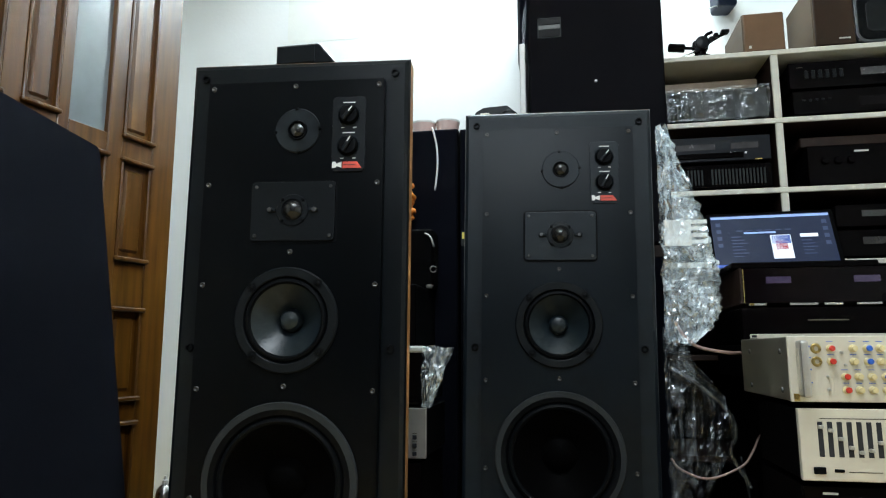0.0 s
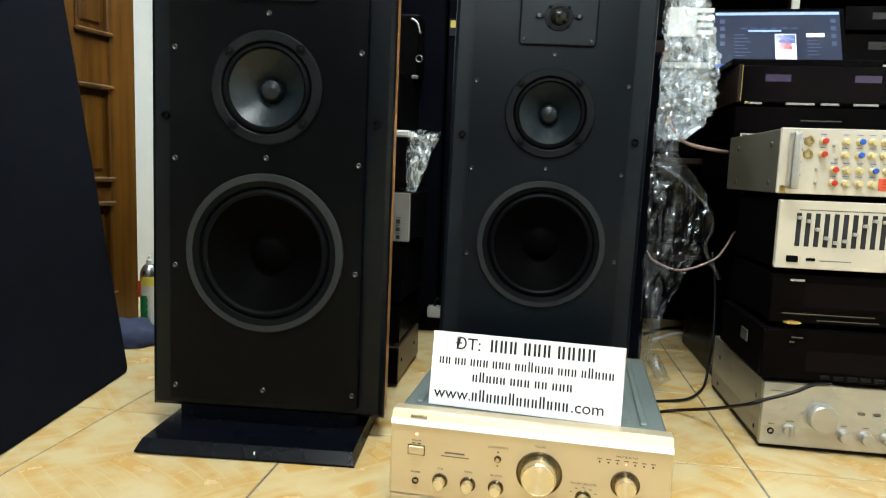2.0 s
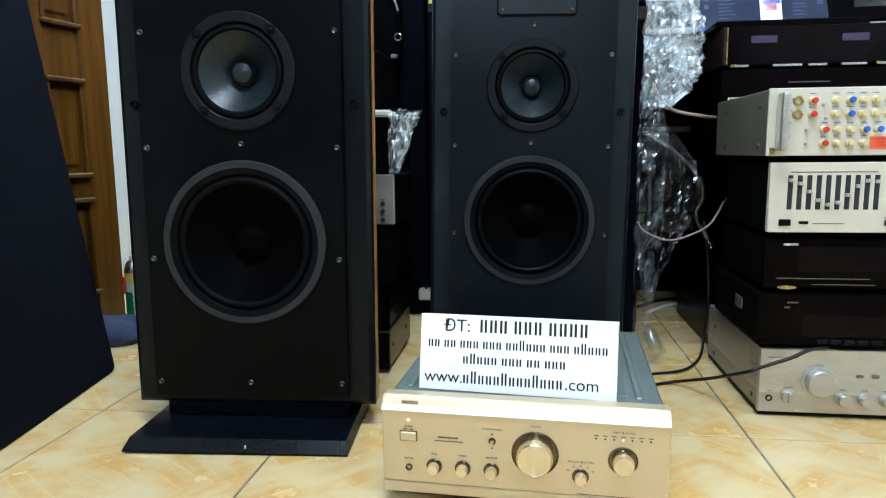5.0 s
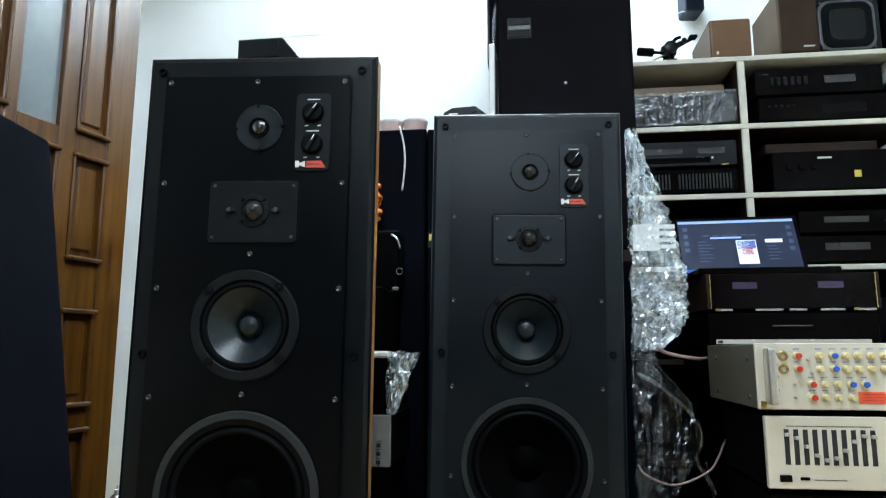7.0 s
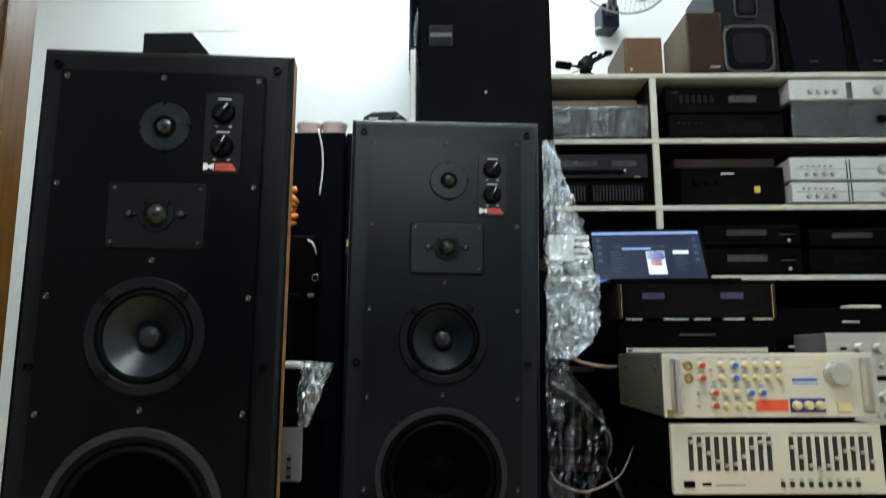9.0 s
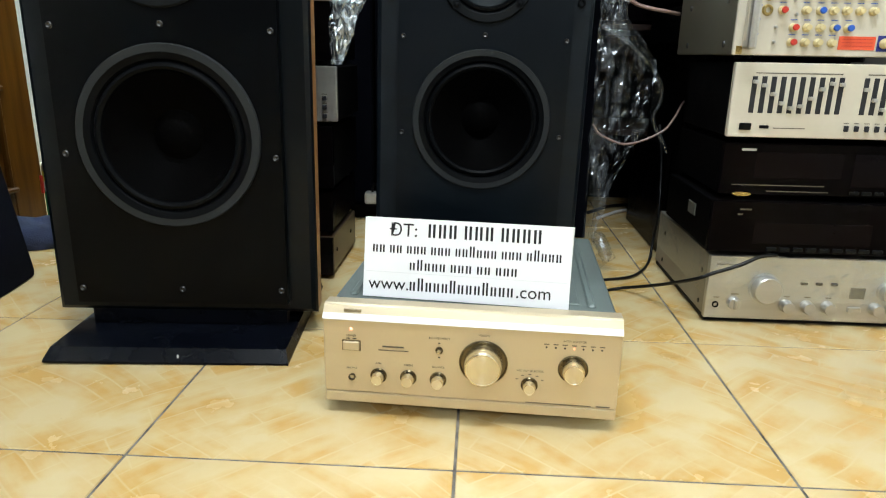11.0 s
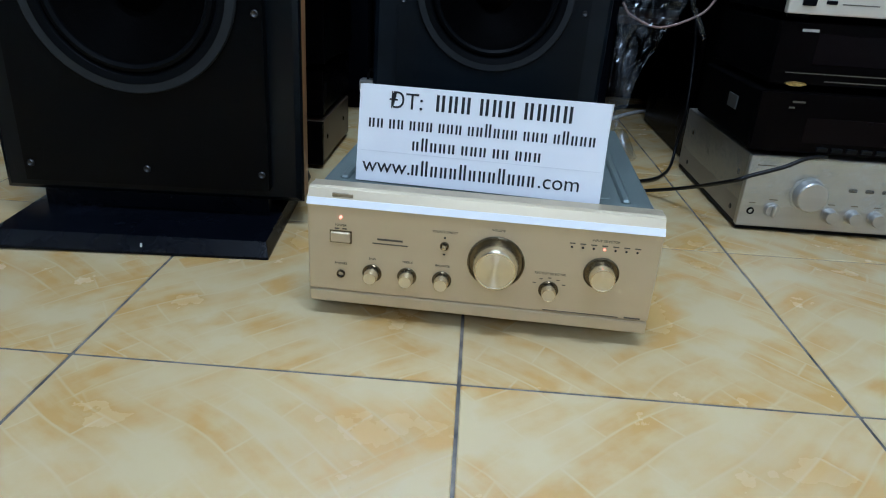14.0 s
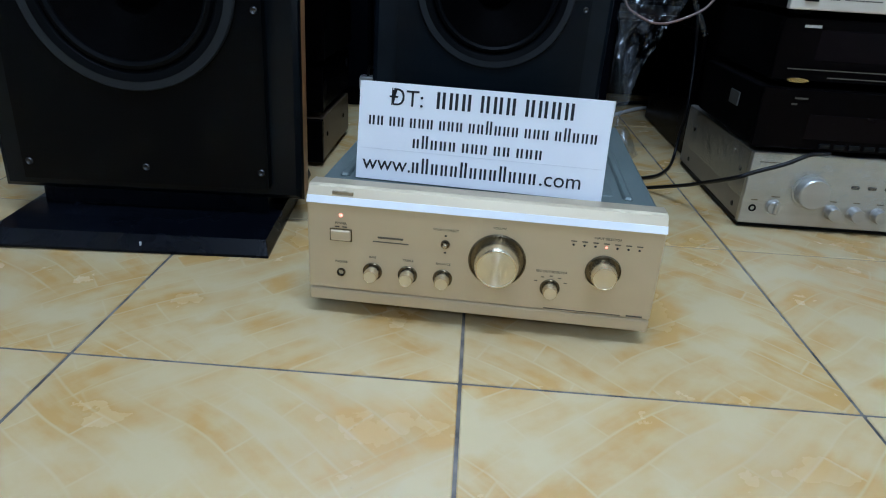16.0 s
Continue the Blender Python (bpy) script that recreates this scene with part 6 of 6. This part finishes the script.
spray_can()
bm = bmesh.new()
bmesh.ops.create_uvsphere(bm, u_segments=28, v_segments=14, radius=1.0)
for v in bm.verts:
    n = noise.noise(v.co * 2.3)
    v.co = Vector((v.co.x * 0.125 * (1 + 0.15 * n), v.co.y * 0.085 * (1 + 0.1 * n), max(0.0, v.co.z) * 0.075 * (1 + 0.3 * n) + 0.002))
for f in bm.faces:
    f.smooth = True
solid("blue_cap", bm, M["denim"], "crumpled dark blue cloth cap lying on the floor", "cap", (-0.86, 2.50, 0.0), (0, 0, 20))


# ---- cables and hanging film ----
def cable(points, r, mat, label):
    return solid("cable", tube(points, r), M[mat], label, "cable")


cable([(0.60, 2.17, 0.05), (0.67, 2.25, 0.008), (0.74, 2.28, 0.008), (0.795, 2.20, 0.045), (0.838, 2.085, 0.100), (0.87, 2.078, 0.116), (0.919, 2.076, 0.135), (0.956, 2.078, 0.153), (1.0, 2.100, 0.153)], 0.0038, "cable", "black cable running over the silver amplifier")
cable([(0.60, 2.18, 0.04), (0.68, 2.33, 0.006), (0.771, 2.369, 0.006), (0.82, 2.43, 0.006), (0.861, 2.527, 0.006), (0.875, 2.56, 0.06), (0.880, 2.555, 0.13), (0.885, 2.60, 0.26), (0.87, 2.60, 0.36)], 0.0036, "cable", "black cable rising beside the stack")
cable([(0.700, 2.47, 0.72), (0.715, 2.47, 0.688), (0.752, 2.47, 0.653), (0.826, 2.47, 0.637), (0.875, 2.55, 0.637)], 0.0045, "cable_pink", "clear pinkish speaker cable behind the stack")
cable([(0.672, 2.47, 0.370), (0.692, 2.46, 0.345), (0.758, 2.46, 0.324), (0.84, 2.47, 0.354), (0.872, 2.48, 0.390), (0.905, 2.54, 0.42), (0.94, 2.60, 0.43)], 0.0028, "cable_pink", "clear pinkish speaker cable sagging between units")
cable([(0.80, 3.0, 0.006), (0.90, 3.12, 0.006), (0.98, 3.16, 0.006), (1.05, 3.2, 0.006)], 0.006, "cable_white", "white cable lying on the floor")
cable([(0.78, 3.08, 0.006), (0.88, 3.20, 0.006), (0.99, 3.24, 0.006)], 0.006, "cable", "black cable lying on the floor")


def interp(z, table):
    for (z0, a), (z1, b) in zip(table, table[1:]):
        if z0 >= z >= z1:
            return a + (b - a) * (z0 - z) / (z0 - z1)
    return table[-1][1]


def hanging_film():
    """A long torn sleeve of packing film: bunched above, thin and open below."""
    h = thing("hanging_film", (0.0, 2.45, 0.0), "long torn sheet of clear packing film hanging to the floor", "plastic film")
    right = [(1.25, 0.700), (1.10, 0.748), (0.98, 0.785), (0.86, 0.815), (0.75, 0.812), (0.70, 0.790), (0.66, 0.742)]
    for n in range(2):
        crumpled_film("bunched_sheet", "milky bunched film", 0.0, 1.0, 0.0, 0.0, 1.0, 26, 92, 0.030, 11.0 + 5 * n, shape=lambda u, v, x, y, z, n=n: (
            (0.672 + 0.006 * n) + (interp(max(0.66, min(1.25, 0.66 + 0.59 * v)), right) - 0.672 - 0.006 * n) * u + 0.010 * noise.noise(Vector((u * 9, v * 14, n * 7))) + 0.012 * u * noise.noise(Vector((u * 3, v * 38, 4 + n))),
            0.030 * n + 0.034 * noise.noise(Vector((u * 4 + n, v * 9, 3))) + 0.024 * abs(noise.noise(Vector((u * 8 + v * 5, v * 22, 9 + n)))) + 0.0055 * noise.noise(Vector((u * 31, v * 97, 2 + n))),
            0.66 + 0.59 * v + 0.012 * noise.noise(Vector((u * 14, v * 20, 5 + n)))), parent=h, mat="film_bunch")
    low = [(0.70, 0.720), (0.62, 0.735), (0.52, 0.815), (0.44, 0.828), (0.36, 0.800), (0.28, 0.765), (0.22, 0.732), (0.10, 0.704), (0.0, 0.692)]
    crumpled_film("open_sheet", "thin clear film", 0.0, 1.0, 0.0, 0.0, 1.0, 22, 80, 0.02, 41.0, shape=lambda u, v, x, y, z: (
        0.664 + (interp(0.70 * v, low) - 0.664) * u + 0.006 * noise.noise(Vector((u * 9, v * 22, 2))),
        0.02 * u + 0.026 * noise.noise(Vector((u * 4, v * 9, 8))) + 0.012 * abs(noise.noise(Vector((u * 20, v * 30, 4)))),
        0.003 + 0.70 * v), parent=h, mat="film_thin")
    part("twisted_strand", tube([(0.675, 0, 0.60), (0.72, -0.01, 0.575), (0.78, -0.01, 0.525), (0.820, -0.005, 0.475), (0.826, 0, 0.43), (0.812, 0, 0.39), (0.842, 0.01, 0.335), (0.858, 0.01, 0.305)], 0.006, 6), M["film"], h, "twisted strand of film")
    part("loose_end", tube([(0.69, -0.02, 0.012), (0.72, -0.03, 0.05), (0.70, -0.01, 0.09), (0.735, -0.02, 0.03)], 0.018, 7, 4), M["film"], h)


hanging_film()
cl = thing("cable_comb", (0.772, 2.47, 0.925), "white plastic comb hanging in the film", "comb")
for k in range(4):
    part("tooth", box(-0.02, 0.022, 0, 0.003, 0.018 * k, 0.018 * k + 0.010), M["white_plastic"], cl)
part("spine", box(-0.088, -0.019, 0, 0.003, -0.005, 0.066), M["white_plastic"], cl)


# ---- floor tiles ----
def floor_tiles():
    me = to_mesh("tile", box(-TILE / 2 + 0.0020, TILE / 2 - 0.0020, -TILE / 2 + 0.0020, TILE / 2 - 0.0020, -0.006, 0.0, 0.0012), M["tile"])
    i0, i1 = math.floor((X0 - TX) / TILE), math.ceil((X1 - TX) / TILE)
    j0, j1 = math.floor((Y0 - TY) / TILE), math.ceil((Y1 - TY) / TILE)
    for i in range(i0, i1):
        for j in range(j0, j1):
            ob = new("tile", me)
            ob.parent = floor
            ob.location = (TX + (i + 0.5) * TILE, TY + (j + 0.5) * TILE, 0)


floor_tiles()
